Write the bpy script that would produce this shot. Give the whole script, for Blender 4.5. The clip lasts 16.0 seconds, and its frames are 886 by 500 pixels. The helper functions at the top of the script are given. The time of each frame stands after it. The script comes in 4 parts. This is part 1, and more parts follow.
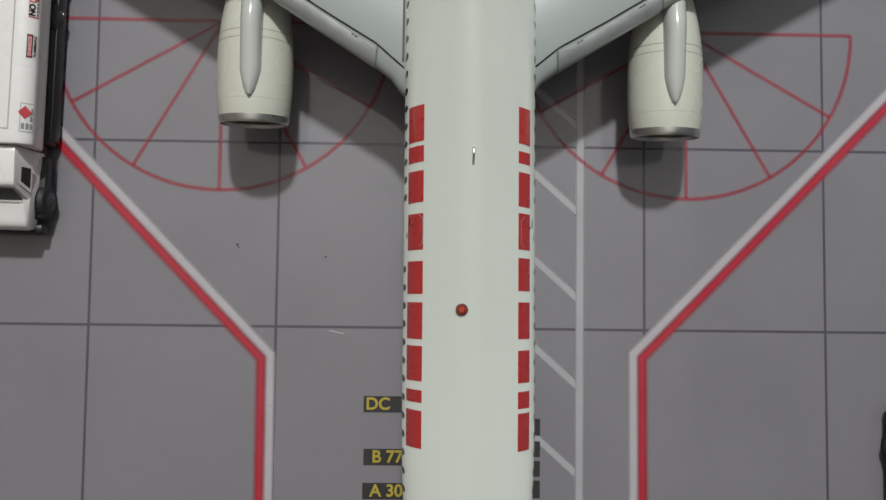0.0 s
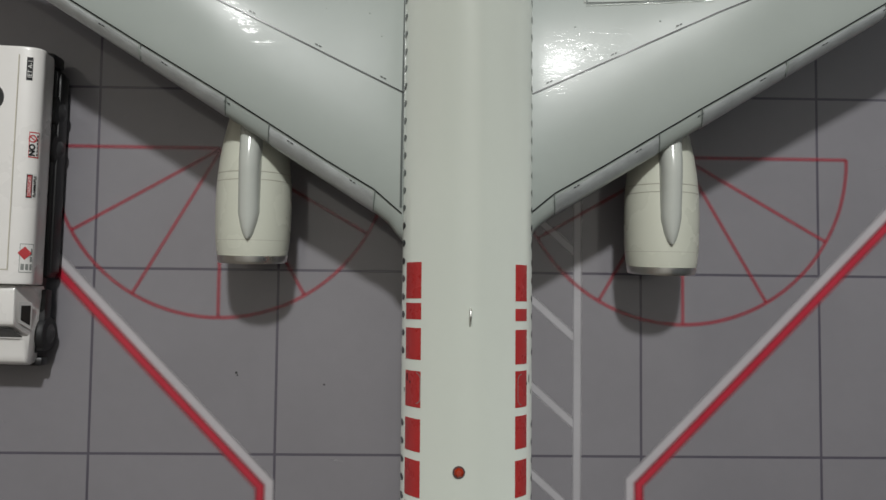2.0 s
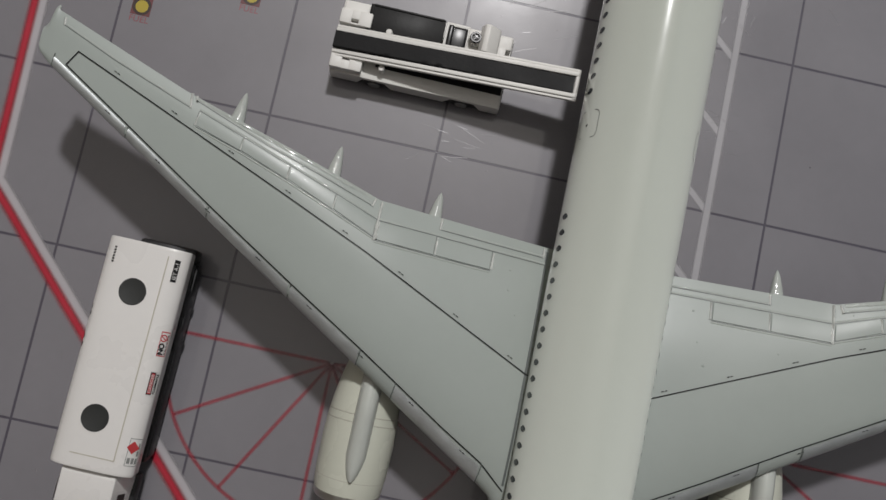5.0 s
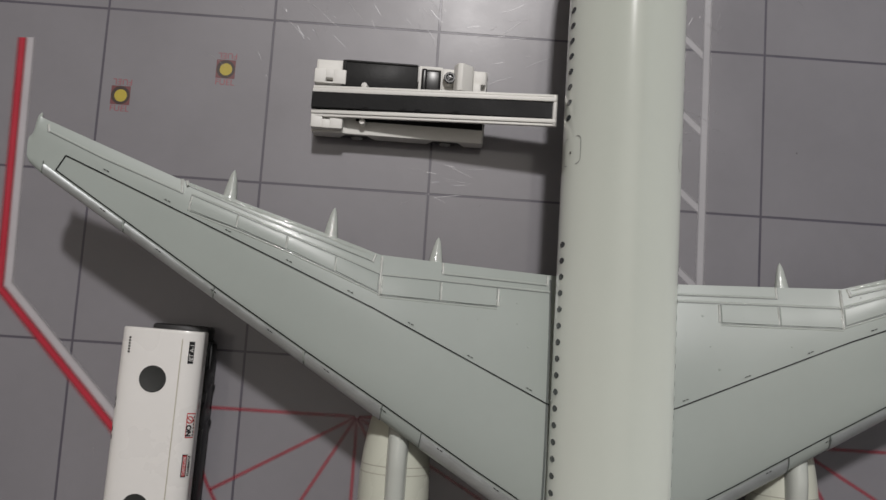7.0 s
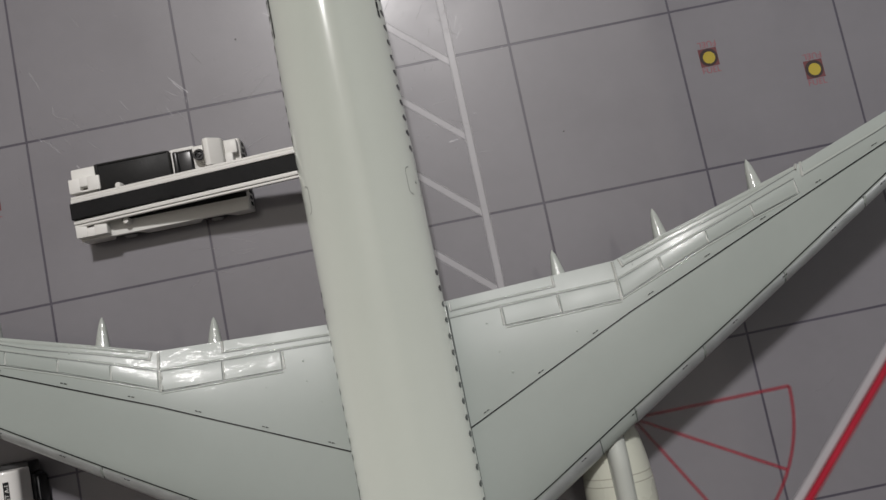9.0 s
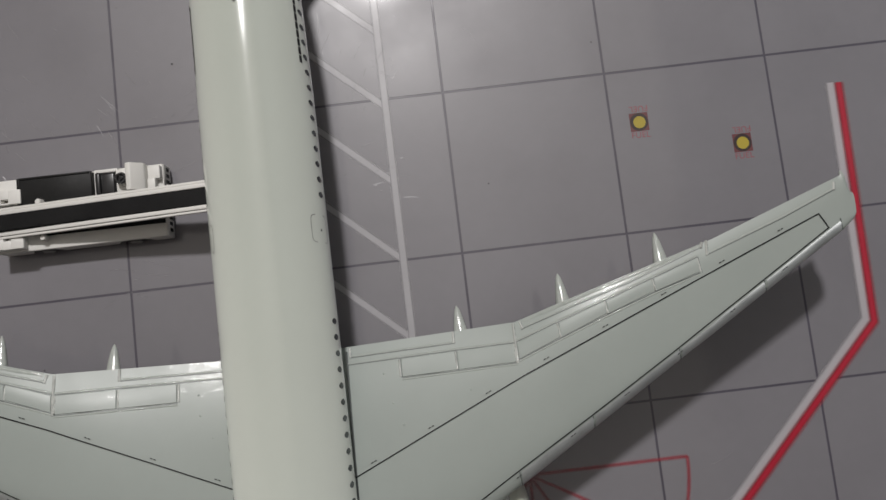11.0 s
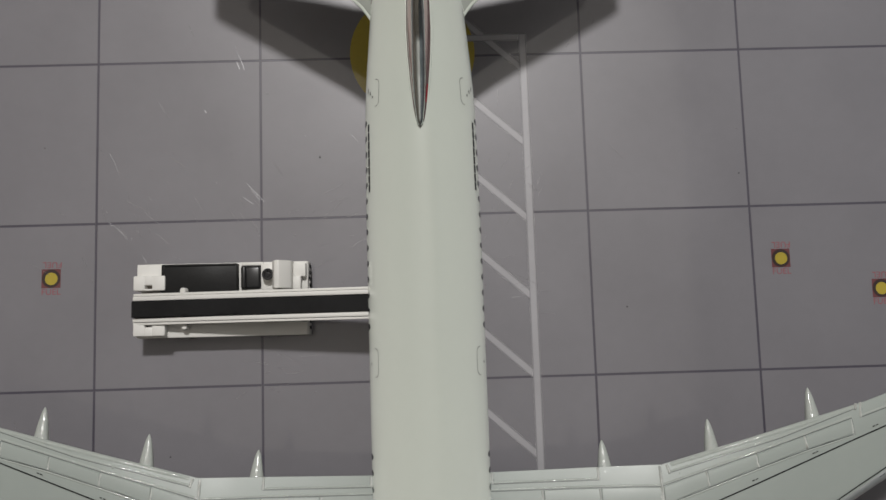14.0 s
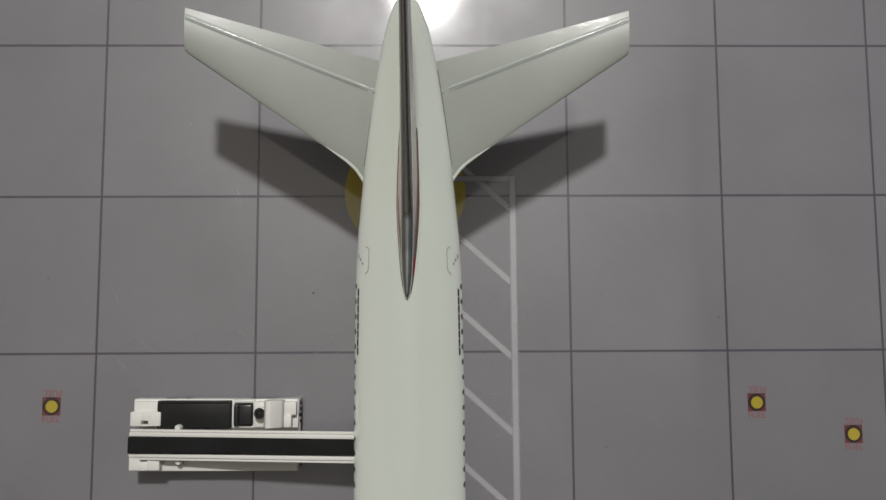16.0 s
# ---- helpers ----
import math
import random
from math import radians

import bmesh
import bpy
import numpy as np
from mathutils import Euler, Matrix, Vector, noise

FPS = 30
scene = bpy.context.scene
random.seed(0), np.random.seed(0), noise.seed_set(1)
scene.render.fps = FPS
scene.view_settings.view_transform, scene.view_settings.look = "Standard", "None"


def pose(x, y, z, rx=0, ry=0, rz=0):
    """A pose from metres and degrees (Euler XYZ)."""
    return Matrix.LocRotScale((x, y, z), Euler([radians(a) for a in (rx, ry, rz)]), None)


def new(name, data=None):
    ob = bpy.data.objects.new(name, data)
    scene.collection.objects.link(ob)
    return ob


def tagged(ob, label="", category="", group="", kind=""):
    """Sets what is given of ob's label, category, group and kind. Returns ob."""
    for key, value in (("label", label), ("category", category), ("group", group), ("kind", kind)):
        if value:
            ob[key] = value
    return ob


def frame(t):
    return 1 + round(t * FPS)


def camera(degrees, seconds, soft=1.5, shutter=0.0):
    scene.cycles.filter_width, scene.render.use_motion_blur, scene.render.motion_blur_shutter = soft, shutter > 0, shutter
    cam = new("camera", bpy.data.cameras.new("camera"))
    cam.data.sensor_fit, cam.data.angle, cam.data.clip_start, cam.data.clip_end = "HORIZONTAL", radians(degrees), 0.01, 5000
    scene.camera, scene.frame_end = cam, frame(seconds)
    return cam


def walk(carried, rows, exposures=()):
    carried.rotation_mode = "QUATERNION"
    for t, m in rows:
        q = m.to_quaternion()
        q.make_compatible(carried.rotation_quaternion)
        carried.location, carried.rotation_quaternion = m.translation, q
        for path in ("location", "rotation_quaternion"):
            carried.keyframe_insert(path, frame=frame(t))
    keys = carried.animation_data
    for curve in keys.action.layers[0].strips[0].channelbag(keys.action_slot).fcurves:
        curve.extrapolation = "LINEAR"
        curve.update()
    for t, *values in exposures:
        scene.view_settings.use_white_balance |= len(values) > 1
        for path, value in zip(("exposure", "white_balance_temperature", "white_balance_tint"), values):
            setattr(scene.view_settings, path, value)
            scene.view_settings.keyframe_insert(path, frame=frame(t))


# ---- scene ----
U = 0.0105  # one plan unit in metres: all plan numbers below are in these units

# ---- camera ----
cam = camera(55.0, 16.0)
PATH = [
    (0.0, -0.676, -8.471, 13.771, 3.34, -1.57, 0.66),
    (0.5, -0.658, -8.145, 13.846, 3.35, -1.57, 0.64),
    (1.0, -0.653, -7.561, 13.936, 3.37, -1.58, 0.64),
    (1.5, -0.622, -7.010, 13.885, 3.29, -1.59, 0.65),
    (2.0, -0.663, -6.384, 13.959, 3.24, -1.55, 0.62),
    (2.5, -0.610, -5.741, 14.124, 2.98, -1.53, 0.71),
    (3.0, -0.665, -5.123, 14.178, 2.60, -1.52, 1.93),
    (3.5, -1.124, -4.686, 14.025, 2.92, -1.91, 5.21),
    (4.0, -1.697, -4.322, 14.308, 3.91, -2.30, 8.69),
    (4.5, -2.503, -3.859, 14.503, 5.05, -2.65, 11.63),
    (4.7, -2.801, -3.544, 14.578, 5.41, -2.87, 12.18),
    (6.8, -3.102, -2.581, 14.869, 5.82, -1.52, 5.84),
    (7.0, -2.902, -2.563, 14.916, 5.99, -1.37, 3.73),
    (7.5, -1.977, -2.315, 15.009, 6.00, -0.70, -0.86),
    (8.0, -1.231, -2.219, 14.959, 6.21, -0.13, -4.83),
    (8.5, -0.248, -2.186, 14.903, 6.32, 0.33, -8.21),
    (9.0, 0.885, -2.128, 15.007, 6.32, 0.69, -11.59),
    (9.2, 1.403, -2.090, 15.066, 6.07, 0.93, -12.42),
    (11.3, 2.471, -1.408, 15.214, 6.37, -0.28, -5.63),
    (11.5, 2.100, -1.293, 15.289, 6.52, -0.59, -4.97),
    (12.0, 1.135, -1.019, 15.288, 6.71, -0.92, -3.74),
    (12.5, 0.650, -0.781, 15.238, 6.69, -1.04, -3.10),
    (13.0, 0.280, -0.467, 15.140, 6.66, -0.91, -2.43),
    (13.5, 0.158, 0.148, 15.216, 6.37, -0.95, -2.10),
    (14.0, -0.020, 0.656, 15.360, 6.24, -1.01, -1.74),
    (14.5, 0.009, 1.124, 15.557, 5.84, -1.04, -1.46),
    (15.0, 0.120, 1.838, 16.011, 5.69, -0.89, -0.90),
    (15.5, 0.176, 2.639, 16.130, 5.52, -0.81, -0.54),
    (16.0, 0.302, 3.275, 16.170, 5.78, -0.89, -0.28),
]
walk(cam, [(t, pose(x * U, y * U, z * U, rx, ry, rz)) for t, x, y, z, rx, ry, rz in PATH],
     [(0, 0.30, 6420, 10.3), (1, 0.28, 6420, 10.3), (1.5, 0.22, 6440, 10.3), (2, 0.03, 6500, 9.6), (3, -0.16, 6520, 11), (4.7, -0.12, 6520, 13), (7, -0.11, 6620, 13.7), (11.5, -0.10, 6620, 13.7), (16, -0.08, 6640, 10.7)])

# ---- light ----
world = bpy.data.worlds.new("room_light")
scene.world = world
world.use_nodes = True
sky = world.node_tree.nodes["Background"]
sky.inputs["Color"].default_value = (1.0, 0.88, 0.76, 1)
sky.inputs["Strength"].default_value = 0.15
lamp_data = bpy.data.lights.new("room_lamp", "POINT")
lamp_data.shadow_soft_size, lamp_data.energy = 2.9 * U, 22.8
lamp_data.color = (0.985, 0.99, 0.975)
lamp = new("room_lamp", lamp_data)
lamp.matrix_world = pose(-0.25 * U, 43.7 * U, 80 * U)


# ---- materials ----
def paint(name, colour, rough=0.4, metal=0.0, vary=0.06, scale=120.0, bump=0.0, bump_scale=900.0, coat=0.0, rough_vary=0.08, spec=0.5, obj_vary=0.0, stretch=None, coat_rough=0.06, coat_only=False, matt=0.0):
    """A surface with coarse and fine variation in colour and gloss, and a fine relief."""
    m = bpy.data.materials.new(name)
    m.use_nodes = True
    nt = m.node_tree
    n, l = nt.nodes, nt.links
    b = n["Principled BSDF"]
    b.inputs["Metallic"].default_value = metal
    b.inputs["Specular IOR Level"].default_value = spec
    b.inputs["Coat Weight"].default_value = coat
    b.inputs["Diffuse Roughness"].default_value = matt
    b.inputs["Coat Roughness"].default_value = coat_rough
    tc = n.new("ShaderNodeNewGeometry")
    coarse, fine = n.new("ShaderNodeTexNoise"), n.new("ShaderNodeTexNoise")
    for t, s, d in ((coarse, scale, 4), (fine, scale * 9, 3)):
        t.inputs["Scale"].default_value = s
        t.inputs["Detail"].default_value = d
        l.new(tc.outputs["Position"], t.inputs["Vector"])
    add = n.new("ShaderNodeMath")
    add.operation = "MULTIPLY_ADD"
    add.inputs[1].default_value = 0.45
    l.new(fine.outputs["Fac"], add.inputs[0])
    l.new(coarse.outputs["Fac"], add.inputs[2])
    rng = n.new("ShaderNodeMapRange")
    rng.inputs["From Min"].default_value, rng.inputs["From Max"].default_value = 0.42, 1.03
    rng.inputs["To Min"].default_value, rng.inputs["To Max"].default_value = 1 - vary, 1 + vary
    l.new(add.outputs[0], rng.inputs["Value"])
    value = rng.outputs["Result"]
    if obj_vary:
        info = n.new("ShaderNodeObjectInfo")
        r2 = n.new("ShaderNodeMapRange")
        r2.inputs["To Min"].default_value, r2.inputs["To Max"].default_value = 1 - obj_vary, 1 + obj_vary
        l.new(info.outputs["Random"], r2.inputs["Value"])
        mul = n.new("ShaderNodeMath")
        mul.operation = "MULTIPLY"
        l.new(value, mul.inputs[0])
        l.new(r2.outputs["Result"], mul.inputs[1])
        value = mul.outputs[0]
    mix = n.new("ShaderNodeVectorMath")
    mix.operation = "SCALE"
    mix.inputs[0].default_value = colour
    l.new(value, mix.inputs["Scale"])
    l.new(mix.outputs["Vector"], b.inputs["Base Color"])
    rr = n.new("ShaderNodeMapRange")
    rr.inputs["From Min"].default_value, rr.inputs["From Max"].default_value = 0.3, 0.7
    rr.inputs["To Min"].default_value, rr.inputs["To Max"].default_value = max(0.02, rough - rough_vary), min(1, rough + rough_vary)
    l.new(coarse.outputs["Fac"], rr.inputs["Value"])
    l.new(rr.outputs["Result"], b.inputs["Roughness"])
    if bump:
        bn = n.new("ShaderNodeTexNoise")
        bn.inputs["Scale"].default_value = bump_scale
        bn.inputs["Detail"].default_value = 3
        if stretch:
            sv = n.new("ShaderNodeVectorMath")
            sv.operation = "MULTIPLY"
            sv.inputs[1].default_value = stretch
            l.new(tc.outputs["Position"], sv.inputs[0])
            l.new(sv.outputs["Vector"], bn.inputs["Vector"])
        else:
            l.new(tc.outputs["Position"], bn.inputs["Vector"])
        bp = n.new("ShaderNodeBump")
        bp.inputs["Strength"].default_value = bump
        bp.inputs["Distance"].default_value = 0.0002
        l.new(bn.outputs["Fac"], bp.inputs["Height"])
        l.new(bp.outputs["Normal"], b.inputs["Coat Normal" if coat_only else "Normal"])
    return m


def soften(m, edge=0.25, solid=1.0):
    """Lets a printed line fade out across its two edges (UV x from 0 to 1)."""
    nt = m.node_tree
    n, l = nt.nodes, nt.links
    b, out = n["Principled BSDF"], n["Material Output"]
    uv, sep = n.new("ShaderNodeUVMap"), n.new("ShaderNodeSeparateXYZ")
    l.new(uv.outputs["UV"], sep.inputs[0])
    a = n.new("ShaderNodeMath")
    a.operation = "SUBTRACT"
    a.inputs[1].default_value = 0.5
    l.new(sep.outputs["X"], a.inputs[0])
    c = n.new("ShaderNodeMath")
    c.operation = "ABSOLUTE"
    l.new(a.outputs[0], c.inputs[0])
    r = n.new("ShaderNodeMapRange")
    r.interpolation_type = "SMOOTHSTEP"
    r.inputs["From Min"].default_value, r.inputs["From Max"].default_value = 0.5 - edge, 0.5
    r.inputs["To Min"].default_value, r.inputs["To Max"].default_value = solid, 0.0
    l.new(c.outputs[0], r.inputs["Value"])
    clear, mix = n.new("ShaderNodeBsdfTransparent"), n.new("ShaderNodeMixShader")
    l.new(r.outputs["Result"], mix.inputs["Fac"])
    l.new(clear.outputs[0], mix.inputs[1])
    l.new(b.outputs[0], mix.inputs[2])
    l.new(mix.outputs[0], out.inputs["Surface"])
    return m


MAT_GLOSS = dict(rough=0.37, bump=0.03, bump_scale=1400, coat=1.0, spec=0.4)
slab_grey = paint("printed_slab_grey", (0.206, 0.1985, 0.2155), vary=0.05, scale=45, obj_vary=0.025, **MAT_GLOSS)
joint_grey = paint("printed_joint_grey", (0.08, 0.073, 0.095), vary=0.08, **MAT_GLOSS)
line_red = soften(paint("printed_red", (0.44, 0.014, 0.036), vary=0.08, **MAT_GLOSS), 0.5)
line_white = soften(paint("printed_white", (0.45, 0.43, 0.45), vary=0.05, **MAT_GLOSS), 0.36)
fan_red = soften(paint("printed_thin_red", (0.42, 0.022, 0.047), vary=0.12, **MAT_GLOSS), 0.5, 0.6)
hatch_white = soften(paint("printed_pale_grey", (0.44, 0.43, 0.45), vary=0.06, **MAT_GLOSS), 0.32, 0.9)
plate_black = paint("printed_black", (0.018, 0.018, 0.018), vary=0.1, **MAT_GLOSS)
ink_yellow = paint("printed_yellow", (0.44, 0.34, 0.035), vary=0.1, **MAT_GLOSS)
ink_maroon = paint("printed_maroon", (0.15, 0.04, 0.045), vary=0.1, **MAT_GLOSS)
ink_brown = paint("printed_dark_brown", (0.035, 0.018, 0.016), vary=0.1, **MAT_GLOSS)
ink_pink = paint("printed_dull_red", (0.30, 0.085, 0.10), vary=0.1, **MAT_GLOSS)
wall_white = paint("wall_white", (0.42, 0.37, 0.32), 0.7, vary=0.03, scale=3, bump=0.1, bump_scale=200)
wall_dark = paint("wall_grey_blue", (0.12, 0.135, 0.15), 0.6, vary=0.1, scale=3)
ceiling_white = paint("ceiling_white", (0.74, 0.72, 0.68), 0.8, vary=0.02, scale=3)
floor_wood = paint("floor_wood", (0.20, 0.13, 0.08), 0.45, vary=0.2, scale=8)
table_wood = paint("table_brown", (0.16, 0.1, 0.06), 0.5, vary=0.2, scale=30)

# scratch colour paler than the slabs, to stand for caught lamp light
scratch_sheen = soften(paint("scratch_sheen", (0.42, 0.41, 0.42), rough=0.3, spec=0.8), 0.5, 0.24)

hull_white = paint("hull_white", (0.65, 0.686, 0.63), 0.14, vary=0.015, scale=60, bump=0.012, bump_scale=420, coat=0.3, rough_vary=0.03, matt=0.8)
wing_grey = paint("wing_grey", (0.365, 0.403, 0.378), 0.33, vary=0.025, scale=70, bump=0.3, bump_scale=950, coat=0.04, coat_rough=0.06, rough_vary=0.05, spec=0.31, stretch=(0.3, 1, 1), coat_only=True)
# wing grey made more olive, and darkened for the shade on the tailplane
tail_shade_grey = paint("tail_shade_grey", (0.325, 0.345, 0.312), 0.33, vary=0.03, scale=70, bump=0.3, bump_scale=950, coat=0.04, rough_vary=0.05, spec=0.4, stretch=(0.3, 1, 1), coat_only=True)
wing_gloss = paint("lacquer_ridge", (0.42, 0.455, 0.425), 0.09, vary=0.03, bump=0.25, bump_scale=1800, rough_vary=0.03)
# bead colour set brighter than the wing to stand for glints
bead_glint = paint("pale_bead_glint", (0.58, 0.60, 0.57), 0.1, vary=0.03, bump=0.3, bump_scale=3000, coat=0.5)
fairing_gloss = paint("fairing_lacquer", (0.46, 0.49, 0.46), 0.14, vary=0.05, bump=0.6, bump_scale=1300, coat=0.4)
panel_line = paint("panel_line_grey", (0.12, 0.135, 0.13), 0.4)
black_line = paint("black_line", (0.01, 0.01, 0.011), 0.32, spec=0.3)
grey_line = paint("door_line_grey", (0.22, 0.23, 0.22), 0.45)
title_red = paint("title_red", (0.52, 0.035, 0.035), 0.3, vary=0.08, scale=300, coat=0.3)
window_dark = paint("window_dark", (0.045, 0.052, 0.055), 0.2, vary=0.2, obj_vary=0.5)
slat_metal = paint("slat_silver", (0.50, 0.53, 0.53), 0.4, 0.55, vary=0.1, scale=420, bump=0.1, bump_scale=2600, rough_vary=0.1)
lip_metal = paint("intake_silver", (0.66, 0.66, 0.63), 0.34, 1.0, vary=0.12, scale=400, bump=0.15)
nacelle_cream = paint("nacelle_cream", (0.60, 0.615, 0.525), 0.28, vary=0.02, scale=90, bump=0.03, coat=0.2)
pylon_grey = paint("pylon_pale_grey", (0.52, 0.545, 0.505), 0.2, vary=0.03, coat=0.4)
duct_grey = paint("duct_brown_grey", (0.10, 0.09, 0.08), 0.4, 0.3, vary=0.15)
intake_black = paint("intake_dark", (0.03, 0.03, 0.032), 0.5)
fin_chrome = paint("fin_edge_chrome", (0.56, 0.60, 0.59), 0.2, 1.0, vary=0.04, bump=0.06, rough_vary=0.04)
gap_brown = paint("gap_brown", (0.09, 0.05, 0.05), 0.5)
fin_red = paint("fin_red", (0.28, 0.02, 0.03), 0.18, vary=0.06, coat=0.5)
fin_silver = paint("fin_pink_silver", (0.66, 0.50, 0.49), 0.2, 0.35, vary=0.05, bump=0.05, rough_vary=0.04)
gem_red = paint("gem_red", (0.36, 0.03, 0.006), 0.03, vary=0.1, coat=1.0, rough_vary=0.02)
rubber = paint("rubber_black", (0.014, 0.014, 0.015), 0.6, vary=0.15, bump=0.1)
hub_grey = paint("hub_grey", (0.32, 0.32, 0.32), 0.35, 0.4)
chassis_black = paint("chassis_black", (0.011, 0.011, 0.012), 0.45, vary=0.15, bump=0.05)
truck_white = paint("truck_white", (0.78, 0.765, 0.74), 0.3, vary=0.02, scale=90, bump=0.04, coat=0.2)
lid_black = paint("lid_charcoal", (0.028, 0.03, 0.029), 0.45, vary=0.12, bump=0.08)
seam_grey = paint("seam_grey", (0.40, 0.39, 0.33), 0.5)
groove_tan = paint("groove_tan", (0.52, 0.49, 0.41), 0.5)
sticker_white = paint("sticker_white", (0.7, 0.69, 0.67), 0.4)
sticker_red = paint("sticker_red", (0.48, 0.045, 0.05), 0.4, vary=0.1)
sticker_yellow = paint("sticker_yellow", (0.75, 0.5, 0.04), 0.4)
screen_dark = paint("windscreen_dark", (0.022, 0.022, 0.02), 0.3, spec=0.3)
loader_white = paint("loader_white", (0.78, 0.77, 0.735), 0.5, vary=0.02, bump=0.08)
belt_black = paint("belt_black", (0.014, 0.014, 0.0145), 0.5, vary=0.25, bump=0.12, bump_scale=2500, spec=0.13)
cover_black = paint("cover_black", (0.017, 0.017, 0.017), 0.52, vary=0.25, bump=0.12, bump_scale=2500, spec=0.2)
wheel_hub = paint("wheel_hub_grey", (0.04, 0.04, 0.042), 0.5, vary=0.1)
seat_black = paint("seat_black", (0.014, 0.014, 0.015), 0.3, vary=0.1)
# floor colour of the loader's holes, darkened for the shade inside them
hole_dark = paint("hole_shadow_tan", (0.16, 0.14, 0.12), 0.6)


# ---- building blocks ----
def thing(name, at, label, category, turn=0.0, group="", kind=""):
    ob = new(name)
    ob.matrix_world = pose(at[0] * U, at[1] * U, at[2] * U, 0, 0, turn)
    ob.empty_display_size = 0.01
    return tagged(ob, label, category, group, kind)


def mesh_of(name, bm, material, smooth=True, sharp=35, fix=True):
    if fix:
        bmesh.ops.recalc_face_normals(bm, faces=bm.faces)
    bm.transform(Matrix.Scale(U, 4))
    me = bpy.data.meshes.new(name)
    bm.to_mesh(me)
    bm.free()
    me.materials.append(material)
    if smooth:
        for p in me.polygons:
            p.use_smooth = True
        me.set_sharp_from_angle(angle=radians(sharp))
    return me


def part(name, bm, material, parent, label="", smooth=True, sharp=35, fix=True):
    ob = new(name, mesh_of(name, bm, material, smooth, sharp, fix))
    ob.parent = parent
    return tagged(ob, label)


def share(name, me, parent, at, turn=0.0):
    ob = new(name, me)
    ob.parent = parent
    ob.matrix_local = pose(at[0] * U, at[1] * U, at[2] * U, 0, 0, turn)
    return ob


def box(bm, x0, x1, y0, y1, z0, z1, bevel=0.0, seg=2):
    """A box with rounded edges, added to bm."""
    tmp = bmesh.new()
    bmesh.ops.create_cube(tmp, size=1.0)
    tmp.transform(Matrix.LocRotScale(((x0 + x1) / 2, (y0 + y1) / 2, (z0 + z1) / 2), None, (x1 - x0, y1 - y0, z1 - z0)))
    if bevel:
        bmesh.ops.bevel(tmp, geom=tmp.edges[:], offset=bevel, segments=seg, affect="EDGES", profile=0.5)
    join(bm, tmp)
    return bm


def join(bm, tmp, m=None):
    if m:
        tmp.transform(m)
    tmp_me = bpy.data.meshes.new("tmp")
    tmp.to_mesh(tmp_me)
    tmp.free()
    bm.from_mesh(tmp_me)
    bpy.data.meshes.remove(tmp_me)


def prism(bm, outline, axis, lo, hi, bevel=0.0):
    """A closed outline of two coordinates, pushed along one axis from lo to hi."""
    tmp = bmesh.new()
    put = {"x": lambda a, b, c: (c, a, b), "y": lambda a, b, c: (a, c, b), "z": lambda a, b, c: (a, b, c)}[axis]
    lower = [tmp.verts.new(put(a, b, lo)) for a, b in outline]
    upper = [tmp.verts.new(put(a, b, hi)) for a, b in outline]
    n = len(outline)
    tmp.faces.new(lower[::-1])
    tmp.faces.new(upper)
    for i in range(n):
        tmp.faces.new((lower[i], lower[(i + 1) % n], upper[(i + 1) % n], upper[i]))
    if bevel:
        bmesh.ops.recalc_face_normals(tmp, faces=tmp.faces)
        bmesh.ops.bevel(tmp, geom=tmp.edges[:], offset=bevel, segments=2, affect="EDGES", profile=0.5)
    join(bm, tmp)
    return bm


def turned(bm, profile, axis, centre, n=32, caps=True):
    """A profile of (distance along the axis, radius), turned round the axis through centre."""
    rings = []
    for a, r in profile:
        ring = []
        for k in range(n):
            c, s = math.cos(k * math.tau / n) * r, math.sin(k * math.tau / n) * r
            p = {"x": (a, c, s), "y": (c, a, s), "z": (c, s, a)}[axis]
            ring.append(bm.verts.new((p[0] + centre[0], p[1] + centre[1], p[2] + centre[2])))
        rings.append(ring)
    for r0, r1 in zip(rings, rings[1:]):
        for k in range(n):
            bm.faces.new((r0[k], r0[(k + 1) % n], r1[(k + 1) % n], r1[k]))
    if caps:
        bm.faces.new(rings[0][::-1])
        bm.faces.new(rings[-1])
    return bm


def ribbon(bm, points, normals, width, closed=False):
    """A flat band along points, as wide as given, lying across the normals; UV x runs across it."""
    uv = bm.loops.layers.uv.verify()
    pts = [Vector(p) for p in points]
    nrm = [Vector(v) for v in normals] if isinstance(normals, list) else [Vector(normals)] * len(pts)
    n = len(pts)
    left, right = [], []
    for i, p in enumerate(pts):
        a = pts[i - 1] if i or closed else p
        b = pts[(i + 1) % n] if i < n - 1 or closed else p
        d1, d2 = (p - a), (b - p)
        d1 = d1.normalized() if d1.length > 1e-9 else d2.normalized()
        d2 = d2.normalized() if d2.length > 1e-9 else d1
        t = (d1 + d2).normalized()
        s = nrm[i].cross(t).normalized() * (width / 2 / max(0.4, t.dot(d1)))
        left.append(bm.verts.new(p + s))
        right.append(bm.verts.new(p - s))
    for i in range(n if closed else n - 1):
        j = (i + 1) % n
        f = bm.faces.new((left[i], right[i], right[j], left[j]))
        for loop, u in zip(f.loops, (0, 1, 1, 0)):
            loop[uv].uv = (u, 0.5)
    return bm


